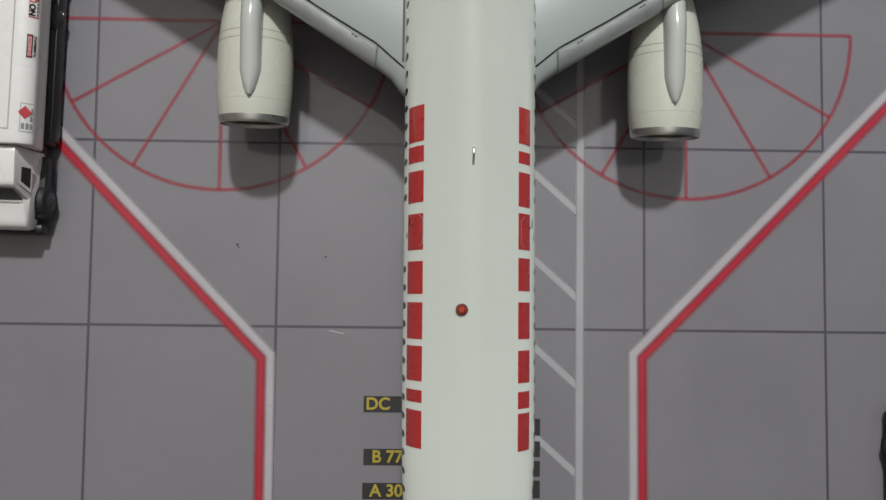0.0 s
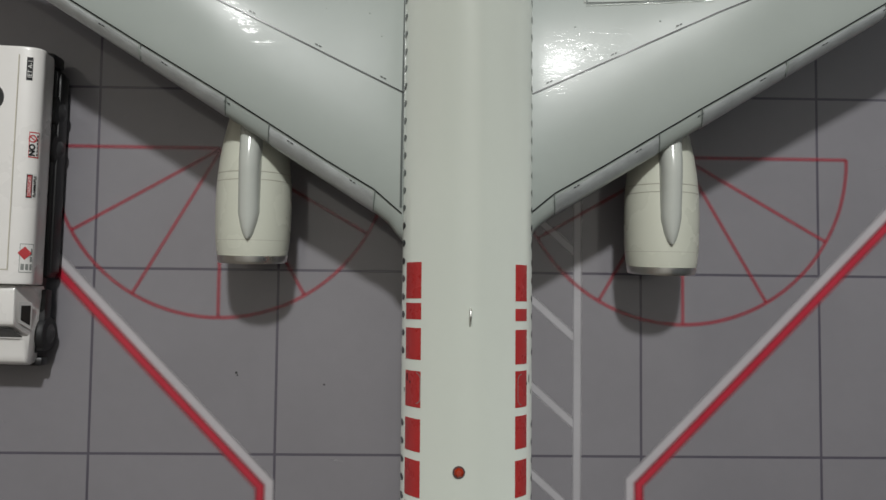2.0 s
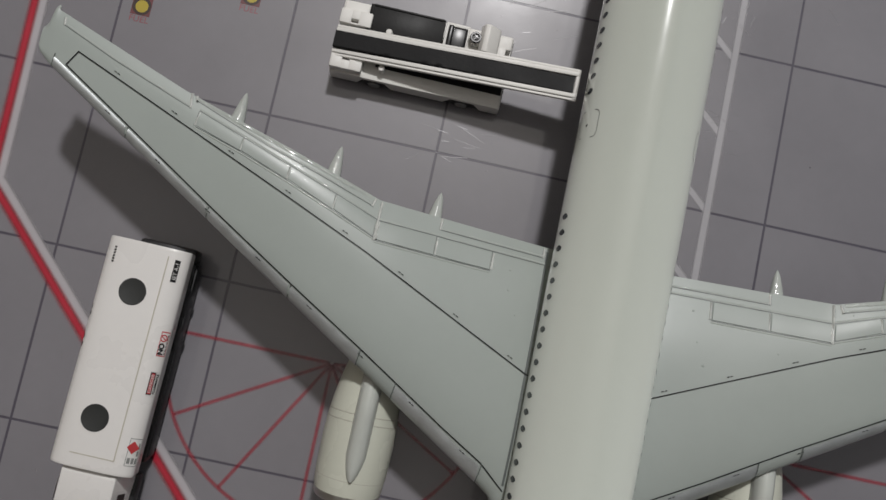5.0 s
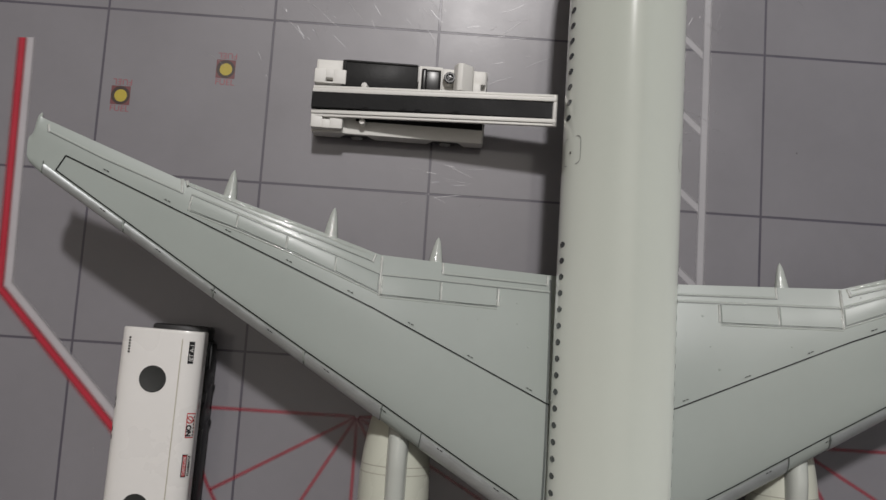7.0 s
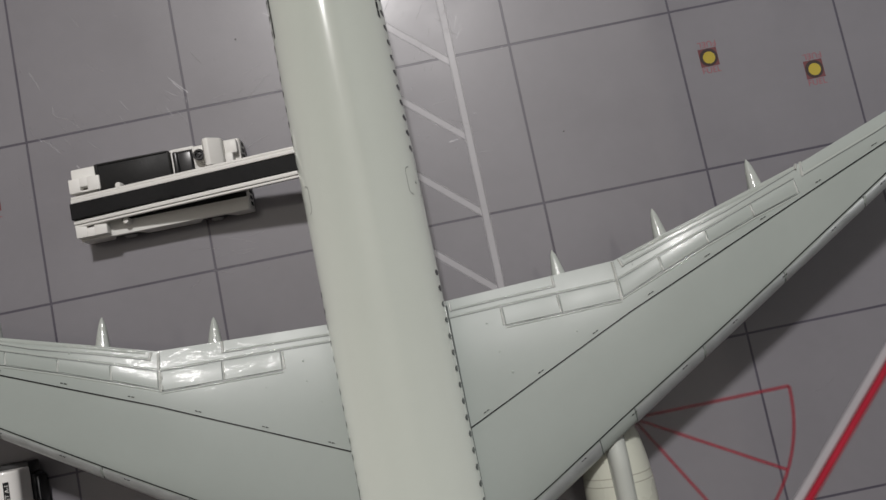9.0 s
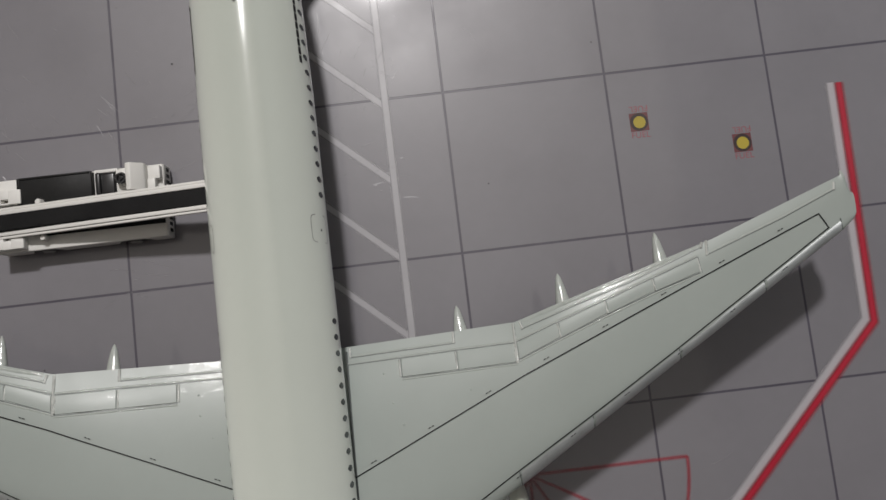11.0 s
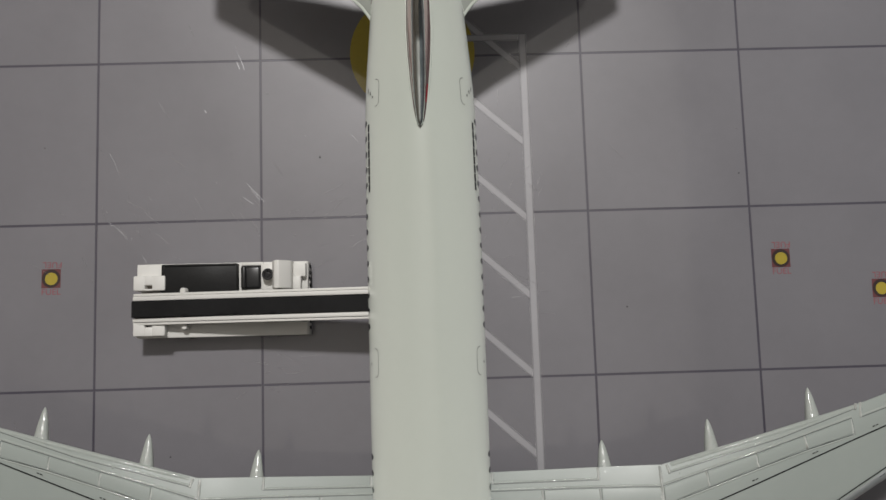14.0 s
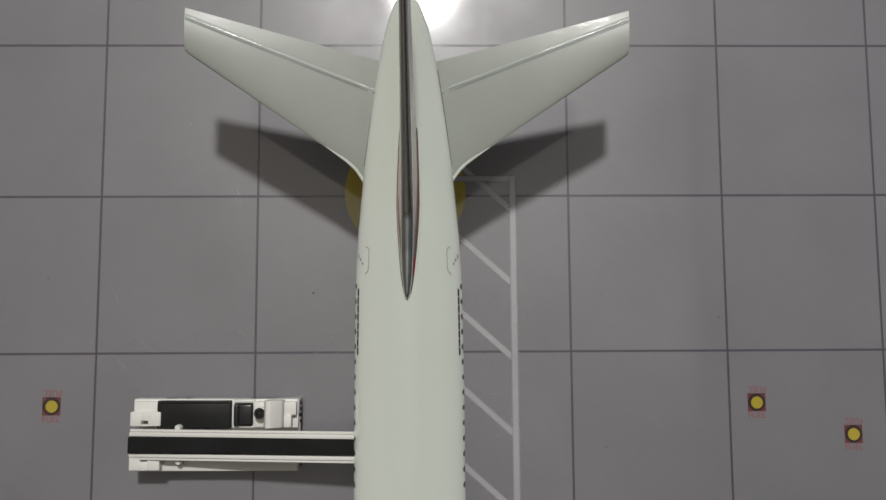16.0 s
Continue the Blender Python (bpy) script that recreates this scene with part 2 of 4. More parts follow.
def letters(text, size, material, parent, at, rz=0.0, rx=0.0, ry=0.0, label="", name="lettering", m=None, spread=1.0, bold=0.0):
    """Flat letters in the built-in font, their middle at the given place."""
    cu = bpy.data.curves.new(name, "FONT")
    cu.body, cu.size, cu.align_x, cu.align_y = text, size * U, "CENTER", "CENTER"
    cu.space_character, cu.offset = spread, bold * U
    tmp = new("tmp_text", cu)
    me = bpy.data.meshes.new_from_object(tmp.evaluated_get(bpy.context.evaluated_depsgraph_get()))
    bpy.data.objects.remove(tmp)
    bpy.data.curves.remove(cu)
    me.materials.clear()
    me.materials.append(material)
    ob = new(name, me)
    ob.parent = parent
    ob.matrix_local = m if m else pose(at[0] * U, at[1] * U, at[2] * U, rx, ry, rz)
    return tagged(ob, label)


def rounded(w, h, r, n=4):
    """A rounded rectangle about the origin."""
    out = []
    for cx, cy, a0 in ((w / 2 - r, h / 2 - r, 0), (-w / 2 + r, h / 2 - r, 90), (-w / 2 + r, -h / 2 + r, 180), (w / 2 - r, -h / 2 + r, 270)):
        for k in range(n + 1):
            a = radians(a0 + 90 * k / n)
            out.append((cx + r * math.cos(a), cy + r * math.sin(a)))
    return out


def lerp(table, x):
    """Straight-line reading of a table of (x, values...)."""
    if x <= table[0][0]:
        return table[0][1:]
    for a, b in zip(table, table[1:]):
        if x <= b[0]:
            k = (x - a[0]) / (b[0] - a[0])
            return tuple(p + (q - p) * k for p, q in zip(a[1:], b[1:]))
    return table[-1][1:]


# ---- the room: unseen walls, ceiling and floor, added to bounce and shape the light ----
for name, x0, x1, y0, y1, z0, z1, material, label in (
        ("floor", -160, 62, -140, 200, -82, -72, floor_wood, "dark brown wooden floor"),
        ("ceiling", -160, 62, -140, 200, 150, 158, ceiling_white, "plain white ceiling"),
        # unseen dark wall set close, to darken what the right side reflects
        ("wall_east", 52, 62, -140, 200, -72, 150, wall_dark, "unseen dark grey-blue wall added to darken reflections"),
        ("wall_west", -160, -150, -140, 200, -72, 150, wall_white, "plain white wall"),
        ("wall_north", -150, 52, 190, 200, -72, 150, wall_white, "plain white wall")):
    tagged(new(name, mesh_of(name, box(bmesh.new(), x0, x1, y0, y1, z0, z1), material, smooth=False)), label, name.split("_")[0], kind="structure")
# the unseen south wall is built round an opening added to brighten the left slats
bm = bmesh.new()
for x0, x1, z0, z1 in ((-150, -135, -72, 150), (-25, 52, -72, 150), (-135, -25, -72, 10), (-135, -25, 120, 150)):
    box(bm, x0, x1, -140, -130, z0, z1)
tagged(new("wall_south", mesh_of("wall_south", bm, wall_white, smooth=False)), "unseen white wall with a wide opening added to let light in", "wall", kind="structure")
bm = bmesh.new()
for x, y in ((-42, -34), (42, -34), (-42, 36), (42, 36)):
    box(bm, x - 2.5, x + 2.5, y - 2.5, y + 2.5, -72, -2.6, 0.3)
TABLE_LEGS = bm

TILE = 2.976
table = tagged(new("table_top", mesh_of("table_top", box(TABLE_LEGS, -46, 46, -38, 40, -2.6, -0.13, 0.2), table_wood)), "plain brown table top under the printed mat", "table", kind="structure")
# ---- the mat: a glossy printed sheet with a slab pattern and stand markings ----
mat = thing("display_mat", (0, 0, 0), "glossy grey printed apron mat with red and white stand markings", "mat", kind="structure")
MX, MY = 7, 7
part("backing", box(bmesh.new(), -MX * TILE - 0.1, MX * TILE + 0.1, -MY * TILE - 0.1, MY * TILE + 0.1, -0.13, -0.004, 0.0), joint_grey, mat, smooth=False)


def flat_band(name, pts, width, material, parent, z, label="", closed=False):
    return part(name, ribbon(bmesh.new(), [(x, y, z) for x, y in pts], (0, 0, 1), width, closed), material, parent, label, smooth=False, fix=False)


def disc(bm, x, y, z, r, n=32):
    bm.faces.new([bm.verts.new((x + r * math.cos(k * math.tau / n), y + r * math.sin(k * math.tau / n), z)) for k in range(n)])
    return bm


def patch(bm, x0, x1, y0, y1, z):
    bm.faces.new([bm.verts.new(p) for p in ((x0, y0, z), (x1, y0, z), (x1, y1, z), (x0, y1, z))])
    return bm


# stand border: a red line with a white one inside it, on both sides
flat_band("red_border", [(-3.15, -18), (-3.20, -9.44), (-10.28, -2.14), (-10.40, 2.33)], 0.25, line_red, mat, 0.006, "red printed border line")
flat_band("white_border", [(-3.015, -18), (-3.065, -9.375), (-10.145, -2.08), (-10.27, 2.34)], 0.25, line_white, mat, 0.004, "white printed border line")
flat_band("red_border", [(2.955, -18), (2.935, -9.38), (10.09, -2.07), (10.19, 2.31)], 0.25, line_red, mat, 0.006, "red printed border line")
flat_band("white_border", [(2.82, -18), (2.80, -9.315), (9.955, -2.01), (10.045, 2.32)], 0.25, line_white, mat, 0.004, "white printed border line")

# engine danger fans: half circles with spokes
for cx, cy in ((-3.94, -3.96), (3.67, -4.0)):
    r = 2.775
    flat_band("fan_arc", [(cx + r * math.cos(radians(a)), cy + r * math.sin(radians(a))) for a in range(180, 361, 4)], 0.105, fan_red, mat, 0.005, "thin red half-circle line")
    for a in (180, 209.8, 239.8, 270, 300.2, 330.2, 360):
        flat_band("fan_spoke", [(cx + 0.03 * math.cos(radians(a)), cy + 0.03 * math.sin(radians(a))), (cx + r * math.cos(radians(a)), cy + r * math.sin(radians(a)))], 0.1, fan_red, mat, 0.0045, "thin red spoke line")

# hatched strip beside the aircraft's centre line
flat_band("hatch_edge", [(1.935, -18), (1.915, -11.6), (1.925, -6), (1.915, 0), (1.90, 6.33)], 0.19, hatch_white, mat, 0.004, "pale grey printed line")
flat_band("hatch_edge", [(-0.4, 6.29), (1.97, 6.29)], 0.17, hatch_white, mat, 0.0035, "pale grey printed line")
for k in range(-4, 13):
    y0 = -11.26 + 1.41 * k
    flat_band("hatch_stripe", [(1.9, y0), (0.1, y0 + 1.6)], 0.175, hatch_white, mat, 0.003, "pale grey diagonal stripe")
part("yellow_spot", disc(bmesh.new(), -0.157, 6.03, 0.003, 1.16, 48), ink_yellow, mat, "round yellow printed spot", smooth=False)

# stop marks with type lettering
for x0, x1, y0, y1, text, tx in ((-1.55, -0.35, -10.28, -10.02, "DC", -1.32), (-1.54, -0.35, -11.115, -10.855, "B 77", -1.16), (-1.55, -0.35, -11.65, -11.39, "A 30", -1.17)):
    plate = part("stop_mark", patch(bmesh.new(), x0, x1, y0, y1, 0.004), plate_black, mat, "black stop mark with yellow letters", smooth=False)
    letters(text, 0.27, ink_yellow, plate, (tx, (y0 + y1) / 2, 0.006), bold=0.006)
for y0, y1 in ((-10.63, -10.36), (-10.97, -10.72), (-11.28, -11.03), (-11.62, -11.34)):
    part("stop_mark", patch(bmesh.new(), 0.3, 1.285, y0, y1, 0.004), plate_black, mat, "black stop mark", smooth=False)

# fuel pits
for fx, fy in ((-8.56, 1.40), (-6.745, 2.01), (6.465, 2.005), (8.275, 1.405)):
    pit = part("fuel_mark", patch(bmesh.new(), fx - 0.17, fx + 0.17, fy - 0.17, fy + 0.17, 0.003), ink_maroon, mat, "square fuel pit mark", smooth=False)
    part("ring", disc(bmesh.new(), fx, fy, 0.0045, 0.165), ink_brown, pit, "dark brown ring", smooth=False)
    part("cover", disc(bmesh.new(), fx + 0.005, fy - 0.005, 0.006, 0.112), ink_yellow, pit, "yellow round cover", smooth=False)
    letters("FUEL", 0.155, ink_pink, pit, (fx, fy - 0.245, 0.004), spread=1.05)
    letters("FUEL", 0.155, ink_pink, pit, (fx + 0.02, fy + 0.25, 0.004), rz=180, spread=1.05)

# fine scratches, painted pale for the glint they catch, and specks in the laminate
rng = random.Random(21)
bm = bmesh.new()
for cx, cy, n, reach, way in ((-5.1, 3.0, 34, 0.55, -1.05), (-2.0, 2.7, 16, 0.4, 0.5), (-3.3, 3.3, 18, 0.3, -0.9), (-4.2, 2.6, 10, 1.2, 2.2), (1.6, 3.4, 40, 0.7, 1.2), (1.7, 1.6, 26, 0.3, 0.1), (-3.0, 5.2, 30, 1.4, 2.1), (-2.75, 0.41, 16, 0.22, -0.15), (-2.6, -0.1, 8, 0.5, 0.3), (-2.0, 2.65, 10, 0.35, 0.35), (-4.7, 2.9, 16, 0.7, -0.9), (3.2, 4.6, 12, 1.5, 2.4), (0.2, 8.6, 26, 2.0, 0.8), (-7.5, -2.0, 8, 3.0, 1.9), (5.0, -7.0, 10, 4.0, 0.2), (-4.5, -9.0, 8, 3.0, 2.8)):
    for k in range(n * 2 // 3):
        x, y = cx + rng.gauss(0, reach), cy + rng.gauss(0, reach)
        a, length, bend = way + rng.gauss(0, 0.2), 0.45 * rng.random() ** 2.2 + 0.04, rng.uniform(-1.2, 1.2)
        pts = []
        for i in range(6):
            pts.append((x, y, 0.0075))
            x, y = x + math.cos(a) * length / 5, y + math.sin(a) * length / 5
            a += bend * length / 5
        tilt = (rng.gauss(0, 0.1), rng.gauss(0.12, 0.1), 1)
        ribbon(bm, pts, Vector(tilt).normalized(), rng.uniform(0.014, 0.03) * (1.3 if way == 0.5 else 1))
tagged(part("scratches", bm, scratch_sheen, mat, "fine scratches in the glossy film, painted pale for their glint", smooth=False, fix=False), kind="stuff")
bm = bmesh.new()
for x, y, r in ((-3.62, -7.62, 0.022), (-3.6, -7.66, 0.015), (-2.2, -7.8, 0.018), (4.2, -1.6, 0.015), (5.8, 3.6, 0.014), (-1.9, 4.1, 0.02), (3.6, 1.2, 0.014), (-6.9, 4.4, 0.012), (-4.6, -1.2, 0.014)):
    disc(bm, x, y, 0.008, r, 7)
tagged(part("specks", bm, lid_black, mat, "tiny dark dust specks", smooth=False), kind="stuff")

# ---- the model aircraft ----
plane = thing("model_airplane", (-0.02, -2.0, 0), "white twin-engine model airliner with pale grey wings and red title blocks", "model airplane", turn=-0.35)
OY = 2.0  # the plane's own y runs from the wing's middle

# y, half width, centre height, half height
HULL = [(-13.65, 0.03, 1.87, 0.03), (-13.5, 0.23, 1.88, 0.22), (-13.2, 0.41, 1.91, 0.42), (-12.7, 0.61, 1.96, 0.64), (-12.1, 0.76, 2.01, 0.80), (-11.4, 0.86, 2.04, 0.91), (-10.6, 0.898, 2.05, 0.945), (-9.8, 0.905, 2.05, 0.95), (2.3, 0.902, 2.05, 0.95),
        (3.23, 0.89, 2.07, 0.93), (4.14, 0.876, 2.12, 0.87), (4.79, 0.84, 2.18, 0.81), (5.25, 0.80, 2.23, 0.76), (6.0, 0.722, 2.33, 0.66), (6.95, 0.593, 2.45, 0.53), (7.82, 0.452, 2.56, 0.39), (8.31, 0.348, 2.61, 0.30), (8.6, 0.25, 2.64, 0.22), (8.83, 0.14, 2.66, 0.13), (8.9, 0.05, 2.665, 0.05)]


def hull(y, a, off=0.0):
    """A point of the hull and its outward normal, at the angle a (degrees up from the +x side)."""
    w, zc, h = lerp(HULL, y)
    c, s = math.cos(radians(a)), math.sin(radians(a))
    nv = Vector((c / max(w, 0.01), 0, s / max(h, 0.01))).normalized()
    return Vector((w * c - 0.009 * (y + 2.0), y + OY, zc + h * s)) + nv * off, nv


def smooth_rows(rows):
    """Finer hull stations through a soft curve."""
    ys = [r[0] for r in rows]
    out = []
    for i, (y0, y1) in enumerate(zip(ys, ys[1:])):
        n = 3 if y1 - y0 < 2 else 16
        out += [y0 + (y1 - y0) * k / n for k in range(n)]
    return out + [ys[-1]]


def hermite(rows, y):
    for i in range(len(rows) - 1):
        a, b = rows[i], rows[i + 1]
        if y <= b[0] + 1e-9:
            h = b[0] - a[0]
            k = (y - a[0]) / h
            p, q = rows[max(0, i - 1)], rows[min(len(rows) - 1, i + 2)]
            out = []
            for j in (1, 2, 3):
                m0 = (b[j] - p[j]) / (b[0] - p[0]) * h if i else (b[j] - a[j])
                m1 = (q[j] - a[j]) / (q[0] - a[0]) * h
                out.append((2 * k**3 - 3 * k**2 + 1) * a[j] + (k**3 - 2 * k**2 + k) * m0 + (-2 * k**3 + 3 * k**2) * b[j] + (k**3 - k**2) * m1)
            return tuple(out)
    return rows[-1][1:]


FINE = [(y, *hermite(HULL, y)) for y in smooth_rows(HULL)]
HULL = FINE
bm = bmesh.new()
NSEG = 72
rings = [[bm.verts.new(hull(row[0], 360 * k / NSEG)[0]) for k in range(NSEG)] for row in FINE]
for r0, r1 in zip(rings, rings[1:]):
    for k in range(NSEG):
        bm.faces.new((r0[k], r0[(k + 1) % NSEG], r1[(k + 1) % NSEG], r1[k]))
bm.faces.new(rings[0])
bm.faces.new(rings[-1])
fuselage = part("fuselage", bm, hull_white, plane, "glossy white lacquered fuselage", sharp=60)


def hull_patch(bm, y0, y1, a0, a1, off, ny=4, na=4, corner=0.0):
    """A patch that follows the hull, with cut corners."""
    grid = {}
    for i in range(ny + 1):
        for j in range(na + 1):
            y, a = y0 + (y1 - y0) * i / ny, a0 + (a1 - a0) * j / na
            grid[i, j] = bm.verts.new(hull(y, a, off)[0])
    for i in range(ny):
        for j in range(na):
            if corner and i in (0, ny - 1) and j in (0, na - 1):
                v = [grid[i, j], grid[i + 1, j], grid[i + 1, j + 1], grid[i, j + 1]]
                v.pop({(0, 0): 0, (1, 0): 1, (1, 1): 2, (0, 1): 3}[(int(i > 0), int(j > 0))])
                bm.faces.new(v)
            else:
                bm.faces.new((grid[i, j], grid[i + 1, j], grid[i + 1, j + 1], grid[i, j + 1]))
    return bm


def mirror(a, side):
    return a if side > 0 else 180 - a


# the airline title: nine plain red blocks a side
TITLE = [(-5.909, -6.391), (-6.451, -6.668), (-6.781, -7.199), (-7.348, -7.823), (-7.971, -8.399), (-8.509, -8.986), (-9.074, -9.526), (-9.642, -9.802), (-9.903, -10.387)]
for i, (a, b) in enumerate(TITLE):
    part("title_block", hull_patch(bmesh.new(), b, a, mirror(22.5, -1), mirror(45.5, -1), 0.004, 4, 6), title_red, fuselage, "plain red title block", fix=False)
for i, (a, b) in enumerate(TITLE):
    y0, y1 = -16.31 - b, -16.31 - a
    part("title_block", hull_patch(bmesh.new(), min(y0, y1), max(y0, y1), 31, 48.5, 0.004, 4, 6), title_red, fuselage, "plain red title block", fix=False)

# cabin windows
WIN = [-12.2 + 0.243 * k for k in range(70)]
GAPS = ((-12.6, -11.75), (-9.5, -9.35), (-7.85, -7.25), (-0.95, 0.75), (4.15, 9))
for side in (1, -1):
    for y in WIN:
        if any(lo < y < hi for lo, hi in GAPS) or y < -11.7 or y > 4.1:
            continue
        bm = hull_patch(bmesh.new(), y - 0.046, y + 0.046, mirror(8, side), mirror(19, side), 0.004, 3, 3, 1)
        part("window", bm, window_dark, fuselage, fix=False)


def hull_loop(y, a, wy, wa, r, side, width, name, material, label=""):
    """A rounded outline on the hull, wy wide and wa degrees high."""
    w, zc, h = lerp(HULL, y)
    arc = wa * math.pi / 180 * (w + h) / 2
    pts, nrm = [], []
    for p, q in rounded(wy, arc, r, 5):
        pt, nv = hull(y + p, mirror(a + q / ((w + h) / 2) * 180 / math.pi, side), 0.004)
        pts.append(pt)
        nrm.append(nv)
    return part(name, ribbon(bmesh.new(), pts, nrm, width, True), material, fuselage, label, fix=False)


for side in (1, -1):
    hull_loop(-7.57, 22, 0.40, 46, 0.08, side, 0.012, "door", grey_line, "thin grey door outline")
    hull_loop(0.38, 22, 0.42, 28, 0.08, side, 0.012, "door", grey_line, "thin grey hatch outline")
    hull_loop(4.475, 22, 0.42, 44, 0.08, side, 0.012, "door", grey_line, "thin grey door outline")
    for y, a, wy, wa in ((0.36, 21, 0.035, 2.4), (-7.44, 26, 0.10, 2.0), (-7.5, 31, 0.03, 2.2), (-7.62, 20, 0.06, 2.0), (4.5, 28, 0.05, 2.0), (4.43, 33, 0.03, 2.0), (4.56, 22, 0.07, 2.0)):
        part("door_mark", hull_patch(bmesh.new(), y - wy / 2, y + wy / 2, mirror(a - wa / 2, side), mirror(a + wa / 2, side), 0.005, 2, 2), black_line, fuselage, fix=False)
    # unreadable small lettering near the tail as short dark bars
    for k in range(8):
        y = 2.98 + 0.134 * k
        part("lettering_bar", hull_patch(bmesh.new(), y, y + 0.118, mirror(22, side), mirror(26.5, side), 0.004, 2, 2), black_line, fuselage, fix=False)

# beacon and blade antenna on the spine
bm = turned(bmesh.new(), [(-0.02, 0.08), (0.008, 0.08), (0.014, 0.074), (0.012, 0.05)], "z", (-0.08, -8.594 + OY, 2.995), 24)
beacon = part("beacon", bm, gap_brown, fuselage, "dark beacon socket")
bm = turned(bmesh.new(), [(0.0, 0.066), (0.01, 0.064), (0.034, 0.036), (0.035, 0.006)], "z", (-0.08, -8.594 + OY, 3.01), 7)
part("gem", bm, gem_red, beacon, "faceted orange-red gem", smooth=False)
bm = bmesh.new()
prism(bm, [(-6.78 + OY, 2.97), (-6.50 + OY, 2.97), (-6.53 + OY, 3.11), (-6.62 + OY, 3.13)], "x", 0.02, 0.05, 0.012)
part("antenna", bm, lip_metal, fuselage, "small silver blade antenna")

# wings: the plan is given for one side, x outwards
LE_TAB = [(0.70, -5.66), (0.85, -5.60), (0.97, -5.48), (1.085, -5.32), (1.30, -5.16), (3.4, -3.855), (8.83, -0.485), (8.88, -0.45), (9.02, -0.33), (9.05, -0.27)]
TE_TAB = [(0.5, -1.43), (0.9, -1.43), (3.62, -1.335), (4.4, -1.10), (6.8, -0.405), (8.87, 0.345), (8.92, 0.40), (8.95, 0.33), (8.985, 0.14), (9.02, 0.07), (9.05, 0.05)]
UP_TAB = [(0.5, 0.29), (3.6, 0.238), (6.5, 0.086), (8.85, 0.047), (9.05, 0.03)]


def le(x):
    return lerp(LE_TAB, x)[0]


def te(x):
    return lerp(TE_TAB, x)[0]


def foil(c, power=3.0, blunt=0.0):
    """Thickness along the chord, 1 at its thickest."""
    c = min(max(c, 0.0), 1.0)
    if c > 0.3:
        return 1 - ((c - 0.3) / 0.7) ** power
    nose = (0.2969 * math.sqrt(c) - 0.126 * c - 0.3516 * c * c + 0.2843 * c**3 - 0.1015 * c**4) / 0.1
    return nose * (1 - blunt) + (1 - (1 - c / 0.3) ** 6) * blunt


SIDE = 1  # the wing that is being built: 1 or -1


def wing_pt(x, p):
    """A point of the wing's skin: p from -1 (trailing edge, below) by 0 (leading edge) to 1 (trailing edge, above)."""
    c = abs(p) ** 1.8
    t = lerp(UP_TAB, x)[0]
    y = le(x) + (te(x) - le(x)) * c
    zl = 1.543 + 0.06 * x
    zt = min(1.388 + 0.114 * x, zl + 0.06 * (te(x) - le(x)))
    z = zl + (zt - zl) * c
    z -= SIDE * 0.022 * lerp([(0.9, 0.0), (3.2, 2.3), (7.5, 0.0)], x)[0]
    z -= 0.034 * max(0.0, y + 2.9) ** 2 * min(1.0, max(0.0, (4.2 - x) / 1.6))  # the root's rear droops
    z += (t * foil(c, min(5.0, max(1.5, 0.326 + 0.56 * x)), min(1.0, max(0.0, (x - 3.5) / 3))) + 0.014) if p >= 0 else -(0.55 * t * foil(c) + 0.014)
    return Vector((x, y + OY, z))


def skin(x, y, off=0.0):
    """The upper skin's height above the plan point (x, y), and its normal."""
    def at(px, py):
        ch = te(px) - le(px)
        c = min(max((py - le(px)) / ch, 0.001), 1)
        return wing_pt(px, c ** (1 / 1.8))
    p = at(x, y)
    p.y = y + OY
    a, b = at(x + 0.03, y), at(x, y + 0.03)
    nv = (Vector((0.03, 0, a.z - p.z))).cross(Vector((0, 0.03, b.z - p.z))).normalized()
    return p + nv * off, nv


def flip(v, side):
    return Vector((v.x * side, v.y, v.z))


def skin_band(pts, width, side, off=0.006, step=0.12):
    """A band over the upper skin along plan points."""
    out, nrm = [], []
    for (xa, ya), (xb, yb) in zip(pts, pts[1:]):
        n = max(1, int(math.hypot(xb - xa, yb - ya) / step))
        for k in range(n):
            p, nv = skin(xa + (xb - xa) * k / n, ya + (yb - ya) * k / n, off)
            out.append(flip(p, side))
            nrm.append(flip(nv, side))
    p, nv = skin(*pts[-1], off)
    out.append(flip(p, side))
    nrm.append(flip(nv, side))
    return ribbon(bmesh.new(), out, nrm, width)


def skin_ridge(pts, width, height, side, rng, rough=0.35):
    """A slim raised paint ridge, a little uneven, over the upper skin."""
    bm = bmesh.new()
    rows = []
    for i, ((xa, ya), (xb, yb)) in enumerate(zip(pts, pts[1:])):
        d = Vector((xb - xa, yb - ya)).normalized()
        n = max(1, int(math.hypot(xb - xa, yb - ya) / 0.034))
        for k in range(n + (i == len(pts) - 2)):
            x, y = xa + (xb - xa) * k / n, ya + (yb - ya) * k / n
            h, w = height * (rng.uniform(1 - rough, 1 + rough) + (0.9 if rng.random() < 0.12 else 0)), width * rng.uniform(0.85, 1.15)
            rows.append([bm.verts.new(flip(skin(x - d.y * s * w / 2, y + d.x * s * w / 2, hh * h)[0], side)) for s, hh in ((-1, -0.05), (-0.5, 0.7), (0, 1), (0.5, 0.7), (1, -0.05))])
    for r0, r1 in zip(rows, rows[1:]):
        for k in range(4):
            bm.faces.new((r0[k], r0[k + 1], r1[k + 1], r1[k]))
    return bm


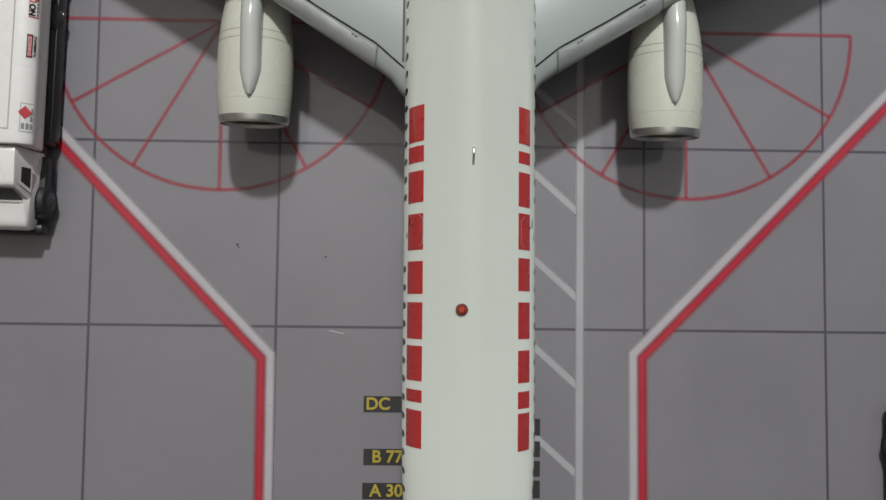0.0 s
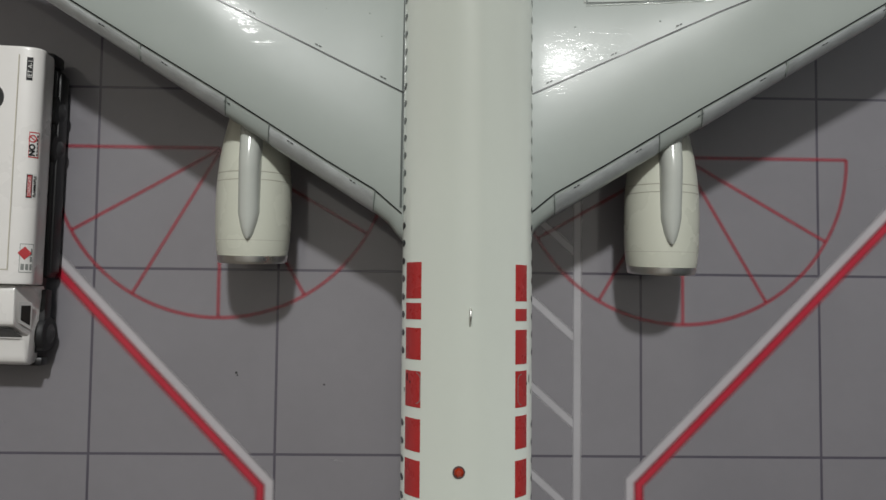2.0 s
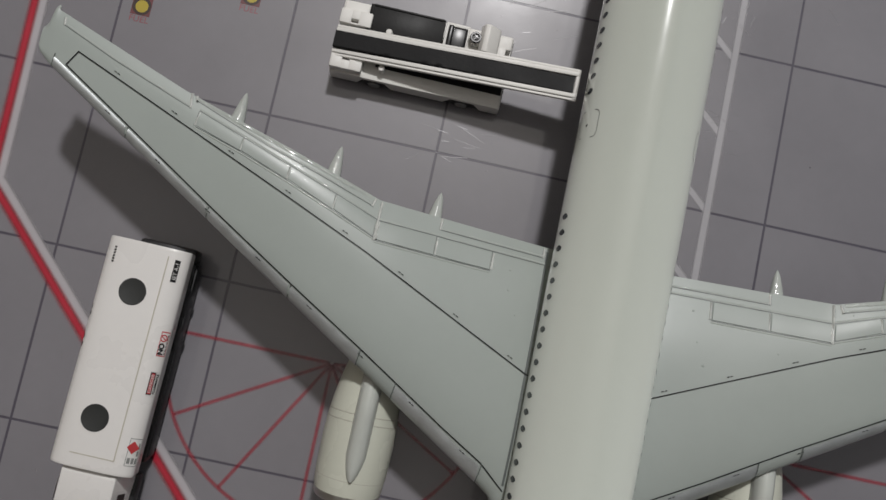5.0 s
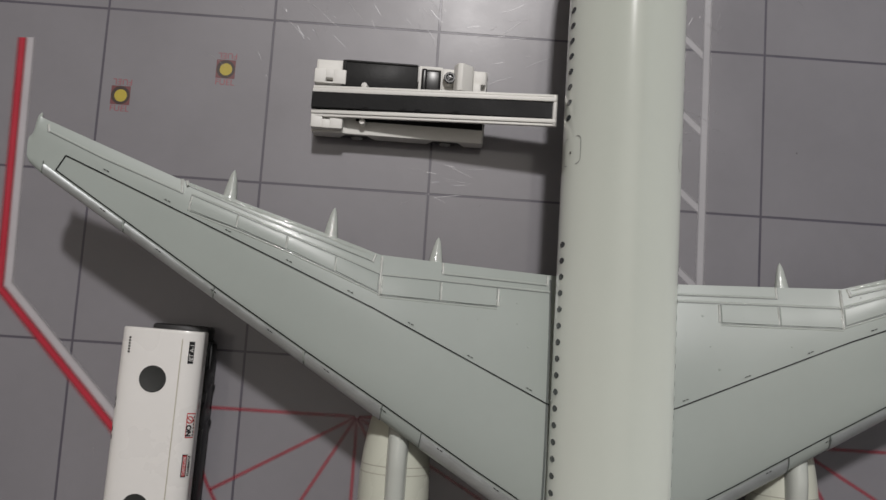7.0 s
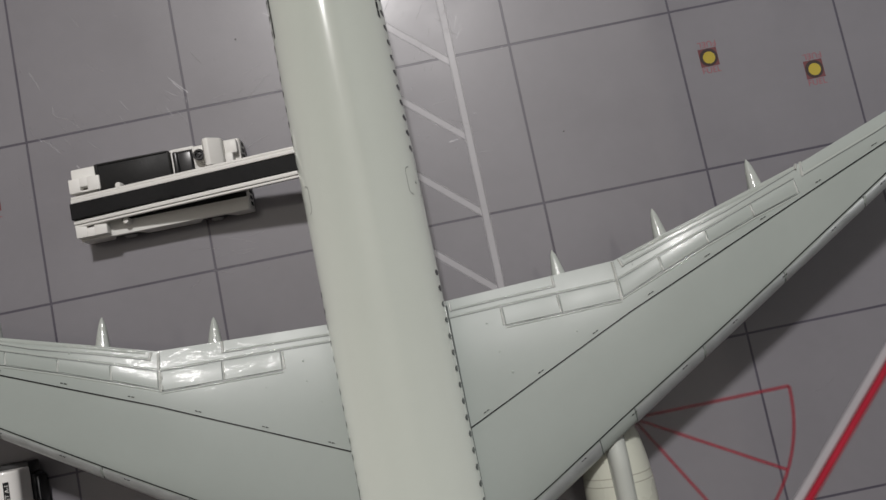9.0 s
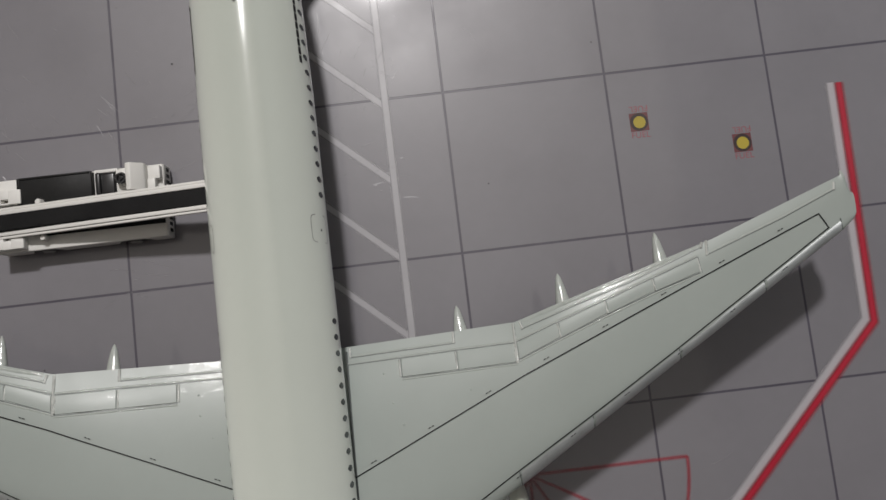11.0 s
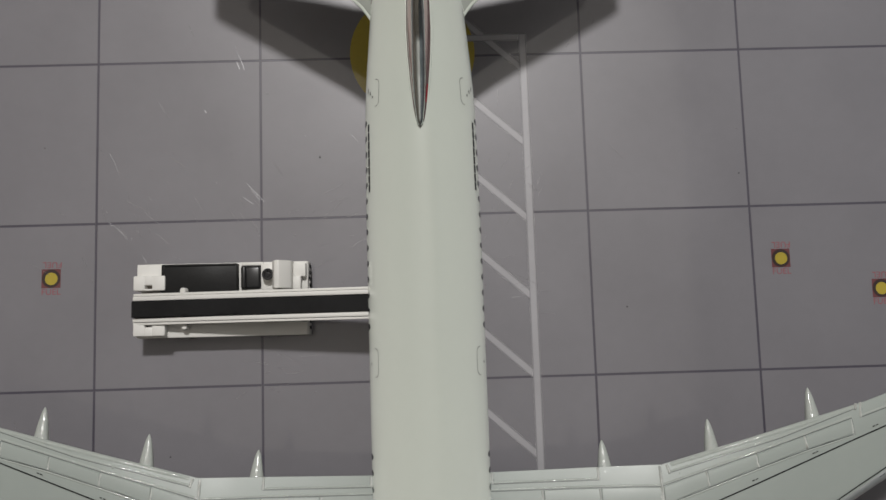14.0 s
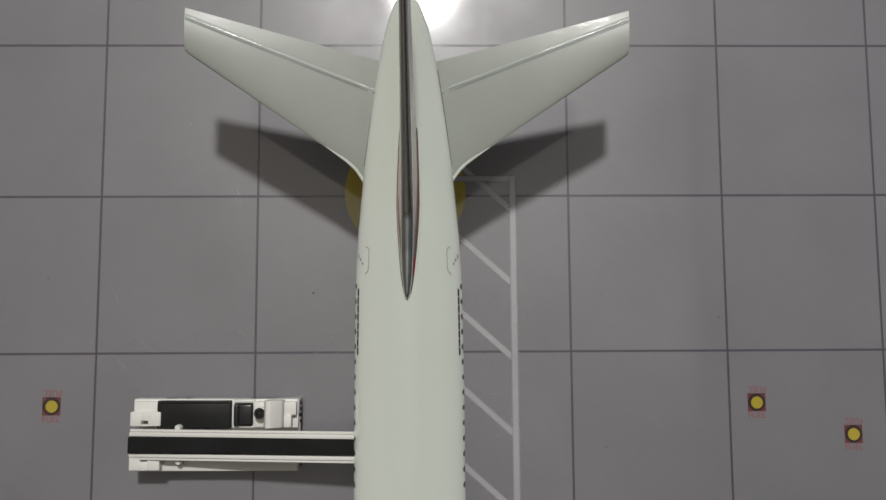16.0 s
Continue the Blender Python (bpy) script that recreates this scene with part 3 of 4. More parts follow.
def skin_plate(quad, height, side, n=6):
    """A low raised plate with sloping rims over four plan points."""
    bm = bmesh.new()
    a, b, c, d = [Vector((q[0], q[1], 0)) for q in quad]
    mid = (a + b + c + d) / 4

    def at(u, v):
        return (a * (1 - u) + b * u) * (1 - v) + (d * (1 - u) + c * u) * v
    grid = {}
    lean_u, lean_v = rng.uniform(-0.008, 0.008), rng.uniform(-0.005, 0.005)
    for i in range(n + 1):
        for j in range(n + 1):
            u, v = i / n, j / n
            p = at(u, v)
            rise = height + lean_u * (u - 0.5) + lean_v * (v - 0.5) + 0.003 * (1 - (2 * v - 1) ** 2)
            grid[i, j] = bm.verts.new(flip(skin(p.x, p.y, rise)[0], side))
    for i in range(n):
        for j in range(n):
            bm.faces.new((grid[i, j], grid[i + 1, j], grid[i + 1, j + 1], grid[i, j + 1]))
    rim = [grid[i, 0] for i in range(n)] + [grid[n, j] for j in range(n)] + [grid[n - i, n] for i in range(n)] + [grid[0, n - j] for j in range(n)]
    low = []
    for v in rim:
        q = Vector((v.co.x * side, v.co.y - OY, 0))
        q = q + (q - mid).normalized() * 0.018
        low.append(bm.verts.new(flip(skin(q.x, q.y, -0.004)[0], side)))
    for i in range(len(rim)):
        j = (i + 1) % len(rim)
        bm.faces.new((rim[i], rim[j], low[j], low[i]))
    return bm


def rake(bm, y, z):
    """Leans an engine's mouth, so that its upper lip stands forward of the lower one."""
    for v in bm.verts:
        v.co.y -= 0.085 * (v.co.z - z) * max(0.0, 1 - (v.co.y - y) / 0.5)
    return bm


def le_off(x):
    return lerp([(0.9, 0.37), (1.5, 0.29), (3.3, 0.275), (4.6, 0.23), (6.0, 0.20), (8.7, 0.20)], x)[0]


XS = [0.5, 0.7, 0.85, 0.97, 1.03, 1.085, 1.18, 1.3, 1.6, 2.0, 2.5, 3.0, 3.4, 3.62, 4.0, 4.4, 5, 5.6, 6.2, 6.8, 7.5, 8.1, 8.6, 8.83, 8.87, 8.895, 8.92, 8.95, 8.97, 8.985, 9.0, 9.02, 9.035, 9.05]
PS = [-1 + k / 14 for k in range(29)]
SP_LINE = [(0.88, -3.44), (3.65, -2.17), (5.27, -1.50), (7.33, -0.66), (8.45, -0.21)]
rng = random.Random(4)
for side in (-1, 1):
    SIDE = side
    bm = bmesh.new()
    rows = [[bm.verts.new(flip(wing_pt(x, p), side)) for p in PS] for x in XS]
    for r0, r1 in zip(rows, rows[1:]):
        for k in range(len(PS) - 1):
            bm.faces.new((r0[k], r0[k + 1], r1[k + 1], r1[k]))
        bm.faces.new((r0[-1], r0[0], r1[0], r1[-1]))
    bm.faces.new(rows[-1])
    wing = part("wing", bm, wing_grey, plane, "glossy pale grey wing with fine panel lines", sharp=50)

    # bare metal slats along the leading edge
    for xa, xb in ((1.32, 2.80), (3.44, 4.62), (4.66, 6.06), (6.10, 7.49), (7.53, 8.78)):
        bm = bmesh.new()
        rows = []
        n = 8
        for i in range(n + 1):
            x = xa + (xb - xa) * i / n
            cl = ((le_off(x) - 0.03) / (te(x) - le(x))) ** (1 / 1.8)
            row = []
            for k in range(11):
                p = -0.2 + (cl + 0.2) * k / 10
                q = wing_pt(x, p)
                e = wing_pt(x, p + 0.01) - wing_pt(x, p - 0.01)
                nv = Vector((0, -e.z, e.y)).normalized()
                row.append(bm.verts.new(flip(q + nv * (0.011 if k < 10 else -0.004), side)))
            rows.append(row)
        for r0, r1 in zip(rows, rows[1:]):
            for k in range(10):
                bm.faces.new((r0[k], r0[k + 1], r1[k + 1], r1[k]))
        part("slat", bm, slat_metal, wing, "brushed silver leading-edge slat", sharp=50)

    for xs in (1.31, 2.82, 3.43, 4.64, 6.08, 7.51, 8.80):
        part("slat_seam", skin_band([(xs, le(xs) + 0.015), (xs - 0.03, le(xs) + le_off(xs) - 0.01)], 0.015, side, 0.019), panel_line, wing, fix=False)

    # thin black border lines of the walkway
    le_line = [(x, le(x) + le_off(x)) for x in (0.90, 1.3, 2.0, 2.8, 3.42, 4.6, 6.0, 7.4, 8.58)]
    part("black_line", skin_band(le_line + [SP_LINE[-1]], 0.018, side, 0.012), black_line, wing, "thin black painted line", fix=False)
    part("black_line", skin_band(SP_LINE, 0.018, side, 0.014), black_line, wing, "thin black painted line", fix=False)
    # tiny unreadable stencils beside the lines
    for line, gap in ((SP_LINE, 0.07), ([(x, le(x) + le_off(x)) for x in (1.3, 3.42, 6.0, 8.4)], -0.08)):
        total = sum(math.dist(a, b) for a, b in zip(line, line[1:]))
        for k in range(8):
            s = total * (k + 0.35) / 8
            for a, b in zip(line, line[1:]):
                d = math.dist(a, b)
                if s <= d:
                    ux, uy = (b[0] - a[0]) / d, (b[1] - a[1]) / d
                    x, y = a[0] + ux * s, a[1] + uy * s + gap
                    for lo, hi in ((-0.05, -0.008), (0.008, 0.045)):
                        part("stencil_bar", skin_band([(x + ux * lo, y + uy * lo), (x + ux * hi, y + uy * hi)], 0.013, side, 0.016, 0.06), black_line, wing, fix=False)
                    break
                s -= d

    # raised spoiler panels in front of the flaps
    inner = [(1.765, -1.695, -2.005), (2.66, -1.672, -1.988), (3.575, -1.655, -1.967)]
    outer = [(3.605, -1.645, -1.925), (4.275, -1.413, -1.668), (5.03, -1.165, -1.388), (5.80, -0.905, -1.125), (6.53, -0.66, -0.912)]
    for rowset in (inner, outer):
        for (xa, ta, ba), (xb, tb, bb) in zip(rowset, rowset[1:]):
            g = 0.018
            part("spoiler", skin_plate([(xa + g, ba + g), (xb - g, bb + g), (xb - g, tb - g), (xa + g, ta - g)], 0.014, side), wing_grey, wing, "low raised pale grey spoiler panel", sharp=25)
        part("panel_line", skin_band([(x, b) for x, t, b in rowset], 0.012, side, 0.004), panel_line, wing, fix=False)
        part("panel_line", skin_band([(x, t) for x, t, b in rowset], 0.012, side, 0.004), panel_line, wing, fix=False)
        for x, t, b in rowset:
            part("panel_line", skin_band([(x, t), (x + 0.03 * (x > 4), b)], 0.007, side, 0.004), panel_line, wing, fix=False)
            part("bead", skin_ridge([(x - 0.02, t - 0.02), (x - 0.02 + 0.03 * (x > 4), b + 0.02)], 0.042, 0.018, side, rng, 0.7), bead_glint, wing, sharp=60)
    # flap joints, each a fine dark groove with a rim of lacquer; beads across the chord are coloured pale as glints
    for pts in ([(0.9, -1.715), (1.765, -1.695)], [(0.97, -1.605), (2.64, -1.56)], [(3.73, -1.453), (4.52, -1.205), (5.42, -0.945), (6.60, -0.52)], [(6.67, -0.65), (7.9, -0.215), (8.74, 0.13)]):
        part("panel_line", skin_band(pts, 0.012, side, 0.004), panel_line, wing, fix=False)
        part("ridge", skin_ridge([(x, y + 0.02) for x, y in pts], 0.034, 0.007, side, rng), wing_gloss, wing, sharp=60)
    for pts in ([(2.635, -1.56), (2.635, -1.37)], [(3.725, -1.46), (3.69, -1.34)], [(3.585, -1.36), (3.585, -1.97)], [(6.67, -0.65), (6.70, -0.42)], [(6.60, -0.53), (6.63, -0.44)], [(8.74, 0.13), (8.76, 0.25)], [(0.965, -1.605), (0.965, -1.45)]):
        part("panel_line", skin_band([(x + 0.02, y) for x, y in pts], 0.007, side, 0.004), panel_line, wing, fix=False)
        part("bead", skin_ridge(pts, 0.045, 0.02, side, rng, 0.7), bead_glint, wing, sharp=60)
    part("ridge", skin_ridge([(x, b - 0.02) for x, t, b in outer], 0.034, 0.007, side, rng), wing_gloss, wing, sharp=60)
    part("ridge", skin_ridge([(x, t + 0.02) for x, t, b in outer], 0.036, 0.008, side, rng), wing_gloss, wing, sharp=60)
    part("ridge", skin_ridge([(x, b - 0.02) for x, t, b in inner], 0.034, 0.007, side, rng), wing_gloss, wing, sharp=60)
    part("ridge", skin_ridge([(x, t + 0.02) for x, t, b in inner], 0.034, 0.007, side, rng), wing_gloss, wing, sharp=60)
    # a rounded lacquer edge along the outer flap
    part("ridge", skin_ridge([(x, te(x) - 0.035) for x in (3.75, 4.4, 5.2, 6.0, 6.6)], 0.06, 0.009, side, rng), wing_gloss, wing, sharp=60)
    # small lacquer drops
    for k in range(9):
        x = rng.uniform(1.0, 5.5)
        y = rng.uniform(lerp([(p[0], p[1]) for p in SP_LINE], x)[0] + 0.2, te(x) - 0.12)
        c, nv = skin(x, y)
        c = flip(c, side)
        r = rng.uniform(0.012, 0.028)
        bm = turned(bmesh.new(), [(-0.006, r), (0.002, r * 0.8), (0.005, r * 0.35), (0.0055, 0.001)], "z", c, 10)
        part("lacquer_drop", bm, wing_grey, wing)

    # flap track fairings that stand out behind the trailing edge
    for fx, tip in ((2.775, -0.965), (4.42, -0.65), (6.0, -0.19)):
        bm = bmesh.new()
        y0 = te(fx) - 0.09
        rows = []
        for i in range(9):
            k = i / 8
            y = y0 + (tip - y0) * k
            w = 0.118 * (1 - k) ** 0.62 + 0.008
            zc = wing_pt(fx, 1.0).z - 0.105 - 0.05 * k
            h = 0.075 * (1 - k) ** 0.5 + 0.004
            lean = -0.06 * k
            rows.append([bm.verts.new(flip(Vector((fx - 0.005 + lean * 0.5 + w * math.cos(a * math.tau / 12), y + OY, zc + h * math.sin(a * math.tau / 12) + (0.03 if 0 < a < 6 else 0) * (1 - k))), side)) for a in range(12)])
        for r0, r1 in zip(rows, rows[1:]):
            for k in range(12):
                bm.faces.new((r0[k], r0[(k + 1) % 12], r1[(k + 1) % 12], r1[k]))
        bm.faces.new(rows[0])
        bm.faces.new(rows[-1])
        part("flap_fairing", bm, fairing_gloss, wing, "slim pointed pale flap fairing", sharp=60)

    bm = turned(bmesh.new(), [(-0.03, 0.012), (0.0, 0.024), (0.03, 0.022), (0.055, 0.008)], "y", flip(Vector((8.9, 0.37 + OY, 2.12)), side), 10)
    part("tip_light", bm, wing_gloss, wing, "tiny pale nub at the wing tip")

    # a soft seam between wing and hull
    pts = [flip(Vector((0.915, y + OY, skin(0.9, y)[0].z + 0.01)), side) for y in [-5.1 + 0.2 * k for k in range(19)]]
    part("root_seam", ribbon(bmesh.new(), pts, [flip(Vector((0.3, 0, 1)), side)] * len(pts), 0.035), panel_line, wing, "thin grey seam at the wing root", fix=False)

    # engine with its pylon
    ex, ez = (3.165 if side < 0 else 3.075) * side, 1.0
    ey = (-5.84 if side < 0 else -5.90) + OY
    engine = new("engine")
    engine.parent = plane
    tagged(engine, "cream engine nacelle with a silver intake lip")
    prof = [(0.3, 0.43), (0.05, 0.487), (0.05, 0.520), (0.13, 0.536), (0.25, 0.549), (0.42, 0.56), (0.8, 0.567), (1.1, 0.56), (1.45, 0.53), (1.8, 0.475), (2.15, 0.395), (2.5, 0.335), (2.55, 0.30), (2.3, 0.25)]
    bm = turned(bmesh.new(), prof, "y", (ex, ey, ez), 48, False)
    nacelle = part("nacelle", rake(bm, ey, ez), nacelle_cream, engine, "cream painted nacelle", sharp=50)
    part("duct", rake(turned(bmesh.new(), [(0.02, 0.468), (0.04, 0.462), (0.25, 0.44), (0.5, 0.40)], "y", (ex, ey, ez), 48, False), ey, ez), duct_grey, engine, "dull silver intake duct")
    lip = [(0.04, 0.466), (0.01, 0.462), (-0.038, 0.475), (-0.05, 0.496), (-0.038, 0.508), (-0.01, 0.516), (0.03, 0.523), (0.06, 0.527), (0.065, 0.518)]
    part("intake_lip", rake(turned(bmesh.new(), lip, "y", (ex, ey, ez), 48, False), ey, ez), lip_metal, engine, "polished silver intake lip", sharp=60)
    part("fan", turned(bmesh.new(), [(0.42, 0.415), (0.42, 0.12), (0.30, 0.07), (0.24, 0.01)], "y", (ex, ey, ez), 32), intake_black, engine, "dark fan and spinner")
    part("exhaust", turned(bmesh.new(), [(2.25, 0.24), (2.6, 0.22), (2.95, 0.10), (3.1, 0.02)], "y", (ex, ey, ez), 24), lip_metal, engine, "silver exhaust cone")
    for yy, rr in ((0.27, 0.547), (1.14, 0.5555), (1.26, 0.5455)):
        part("seam", rake(turned(bmesh.new(), [(yy, rr), (yy + 0.005, rr + 0.004), (yy + 0.011, rr + 0.004), (yy + 0.016, rr)], "y", (ex, ey, ez), 48, False), ey, ez), seam_grey, nacelle, "thin tan seam ring")
    bm = bmesh.new()
    rows = []
    for i in range(23):
        k = (i / 22) ** 1.8
        y = ey + (0.27 if side < 0 else 0.36) + 1.9 * k
        w = 0.158 * min(1, (k / 0.2) ** 0.42) + 0.004
        top = ez + lerp([(0, 0.62), (0.08, 0.665), (0.3, 0.71), (0.6, 0.77), (1, 0.62)], k)[0]
        rows.append([bm.verts.new((ex + (0.03 if side < 0 else -0.01) + w * px, y, ez + 0.3 if pz < 0 else ez + 0.3 + (top - ez - 0.3) * pz)) for px, pz in ((-1, -1), (-1, 0.55), (-0.82, 0.82), (-0.45, 0.97), (0, 1.0), (0.45, 0.97), (0.82, 0.82), (1, 0.55), (1, -1))])
    for r0, r1 in zip(rows, rows[1:]):
        for k in range(8):
            bm.faces.new((r0[k], r0[k + 1], r1[k + 1], r1[k]))
    bm.faces.new(rows[0])
    bm.faces.new(rows[-1])
    part("pylon", bm, pylon_grey, engine, "pale grey teardrop pylon fairing", sharp=70)

    # tailplane
    def stab(x, p, sd=side):
        k = (x - 0.3) / 3.3
        y0 = lerp([(0.3, 5.44), (0.64, 5.67), (0.74, 5.87), (0.87, 6.05), (1.02, 6.18), (3.57, 7.86), (3.65, 7.93)], x)[0]
        y1 = lerp([(0.3, 7.80), (0.4, 7.83), (3.65, 8.63)], x)[0]
        c = abs(p) ** 1.8
        t = 0.02 + 0.036 * k
        return Vector((x * sd - 0.085, y0 + (y1 - y0) * c + OY, 1.965 + 0.155 * x + 0.12 * (y1 - y0) * c + (1 if p >= 0 else -0.7) * (t * foil(c, 1.95) + 0.014)))
    bm = bmesh.new()
    rows = [[bm.verts.new(stab(x, p)) for p in PS] for x in (0.3, 0.5, 0.64, 0.74, 0.87, 1.02, 1.4, 2.0, 2.6, 3.1, 3.57, 3.65)]
    for r0, r1 in zip(rows, rows[1:]):
        for k in range(len(PS) - 1):
            bm.faces.new((r0[k], r0[k + 1], r1[k + 1], r1[k]))
        bm.faces.new((r0[-1], r0[0], r1[0], r1[-1]))
    bm.faces.new(rows[-1])
    tailplane = part("tailplane", bm, tail_shade_grey, plane, "glossy olive-grey tailplane, painted darker for its shade", sharp=50)
    pts = []
    for i in range(13):
        x = 0.5 + 3.14 * i / 12
        y0 = lerp([(0.3, 5.44), (0.64, 5.67), (0.74, 5.87), (0.87, 6.05), (1.02, 6.18), (3.57, 7.86), (3.65, 7.93)], x)[0]
        y1 = lerp([(0.3, 7.80), (0.4, 7.83), (3.65, 8.63)], x)[0]
        yt = 7.29 + (8.43 - 7.29) * i / 12
        pts.append(stab(x, ((yt - y0) / (y1 - y0)) ** (1 / 1.8)) + Vector((0, 0, 0.006)))
    # white fillet at the root of the leading edge, and a painted line of shade beside the hull
    bm = bmesh.new()
    rows = []
    for i in range(15):
        x = 0.62 + 0.75 * i / 14
        c = stab(x, 0.0) + Vector((0, 0.012, 0.006))
        r = 0.05 * (1 - i / 14) ** 0.8 + 0.008
        rows.append([bm.verts.new(c + Vector((0.4 * r * side * math.sin(k * math.tau / 8), r * math.cos(k * math.tau / 8), 0.7 * r * math.sin(k * math.tau / 8)))) for k in range(8)])
    for r0, r1 in zip(rows, rows[1:]):
        for k in range(8):
            bm.faces.new((r0[k], r0[(k + 1) % 8], r1[(k + 1) % 8], r1[k]))
    part("root_fillet", bm, hull_white, tailplane, "small white root fillet", sharp=80)
    seam = []
    for i in range(15):
        y = 6.1 + 1.6 * i / 14
        x = lerp([(r[0], r[1]) for r in HULL], y)[0] + 0.012
        y0 = lerp([(0.3, 5.44), (0.64, 5.67), (0.74, 5.87), (0.87, 6.05), (1.02, 6.18)], x)[0]
        y1 = lerp([(0.3, 7.80), (0.4, 7.83), (3.65, 8.63)], x)[0]
        seam.append(stab(x, min(1.0, max(0.0, (y - y0) / (y1 - y0))) ** (1 / 1.8)) + Vector((0, 0, 0.006)))
    part("root_shade", ribbon(bmesh.new(), seam, (0, 0, 1), 0.034 if side > 0 else 0.016), gap_brown, tailplane, "dark line painted for the shade beside the hull", fix=False)
    part("elevator_joint", ribbon(bmesh.new(), pts, (0, 0, 1), 0.022), panel_line, tailplane, "dark elevator joint", fix=False)
    bm = bmesh.new()
    rows = []
    for p in pts:
        h = rng.uniform(0.007, 0.012)
        rows.append([bm.verts.new(p + Vector((0, dy, dy * 0.03 + dz))) for dy, dz in ((0.014, -0.012), (0.024, 0.5 * h - 0.004), (0.042, h - 0.002), (0.07, 0.75 * h - 0.004), (0.1, -0.012))])
    for r0, r1 in zip(rows, rows[1:]):
        for k in range(4):
            bm.faces.new((r0[k], r0[k + 1], r1[k + 1], r1[k]))
    part("ridge", bm, wing_gloss, tailplane, sharp=70)

# fin: dorsal fillet, swept leading edge, rudder
FIN_LE = [(3.86, 3.0), (3.92, 3.03), (4.2, 3.065), (4.6, 3.11), (5.15, 3.22), (5.5, 3.46), (6.0, 3.96), (6.8, 4.84), (7.6, 5.72), (8.0, 6.15)]
FIN_X = -0.06


def fin_row(z, grow=0.0):
    """One level of the fin's outline: places and half thickness along the chord."""
    y0 = lerp([(z_, y_) for y_, z_ in FIN_LE], z)[0]
    y1 = 8.25 + 0.31 * (z - 2.85)
    row = []
    for k in range(13):
        c = (k / 12) ** 1.6
        w = 0.155 * min(1, (y1 - y0) / 4.0) * min(foil(c, 1.6), (c / 0.3) ** 0.55) + 0.006 + grow
        row.append((y0 + (y1 - y0) * c + OY, w, z))
    return row


def fin_shell(zs, grow=0.0):
    bm = bmesh.new()
    rows = []
    for z in zs:
        row = fin_row(z, grow)
        rows.append([bm.verts.new((FIN_X + w, y, z_)) for y, w, z_ in row] + [bm.verts.new((FIN_X - w, y, z_)) for y, w, z_ in reversed(row)])
    n = len(rows[0])
    for r0, r1 in zip(rows, rows[1:]):
        for k in range(n):
            bm.faces.new((r0[k], r0[(k + 1) % n], r1[(k + 1) % n], r1[k]))
    bm.faces.new(rows[-1])
    bm.faces.new(rows[0])
    return bm


fin = part("fin", fin_shell([2.85 + 3.3 * i / 24 for i in range(25)]), fin_silver, plane, "polished silver-pink fin", sharp=60)


def fin_foot(side, y):
    """Where the fin's side meets the hull's top."""
    w, zc, h = lerp(HULL, y)
    z = zc + h - 0.02
    row = fin_row(max(z, 2.99))
    fw = lerp([(p[0] - OY, p[1]) for p in row], y)[0]
    return Vector((FIN_X + side * (fw + 0.012), y + OY, z + 0.03))


for side in (-1, 1):
    pts = [fin_foot(side, 3.93 + 2.62 * k / 26) for k in range(27)]
    part("foot_line", ribbon(bmesh.new(), pts, Vector((side * 0.4, 0, 1)).normalized(), 0.03 if side > 0 else 0.014), gap_brown, fin, "thin dark gap at the foot", fix=False)
pts = [fin_foot(1, 4.22 + 0.28 * k / 8) + Vector((0.002, 0, 0.012)) for k in range(9)]
part("red_mark", ribbon(bmesh.new(), pts, Vector((0.7, 0, 1)).normalized(), 0.024), fin_red, fin, "small dark red painted mark", fix=False)
bm = bmesh.new()
rows = []
for i in range(60):
    s = i / 59
    y = 3.87 + (7.95 - 3.87) * s ** 1.25
    z = lerp(FIN_LE, y)[0]
    w = lerp([(3.87, 0.022), (3.895, 0.042), (3.94, 0.058), (4.2, 0.086), (4.6, 0.103), (5.2, 0.104), (6, 0.084), (8, 0.054)], y)[0]
    dy, dz = 0.2, lerp(FIN_LE, y + 0.1)[0] - lerp(FIN_LE, y - 0.1)[0]
    nv = Vector((0, -dz, dy)).normalized()
    base = Vector((FIN_X, y + OY, z))
    rows.append([bm.verts.new(base + Vector((w * px, 0, 0)) + nv * (0.06 * pz)) for px, pz in ((-1, -3), (-0.98, -0.8), (-0.85, 0.2), (-0.55, 0.75), (0, 1), (0.55, 0.75), (0.85, 0.2), (0.98, -0.8), (1, -3))])
for r0, r1 in zip(rows, rows[1:]):
    for k in range(8):
        bm.faces.new((r0[k], r0[k + 1], r1[k + 1], r1[k]))
part("leading_edge", bm, fin_chrome, fin, "polished metal fin leading edge", sharp=70)
# a white lacquer rim on the hull along each side of the foot
for side in (-1, 1):
    bm = bmesh.new()
    rows = []
    for i in range(40):
        y = 4.12 + (6.6 - 4.12) * i / 39
        c = fin_foot(side, y) + Vector((side * (0.03 if side > 0 else 0.018), 0, -0.014))
        r = 0.013 * min(1.0, 0.3 + i / 10, 0.2 + (39 - i) / 10)
        rows.append([bm.verts.new(c + Vector((r * math.cos(k * math.tau / 8), 0, r * math.sin(k * math.tau / 8)))) for k in range(8)])
    for r0, r1 in zip(rows, rows[1:]):
        for k in range(8):
            bm.faces.new((r0[k], r0[(k + 1) % 8], r1[(k + 1) % 8], r1[k]))
    part("foot_rim", bm, hull_white, fin, "thin white rim at the foot", sharp=80)

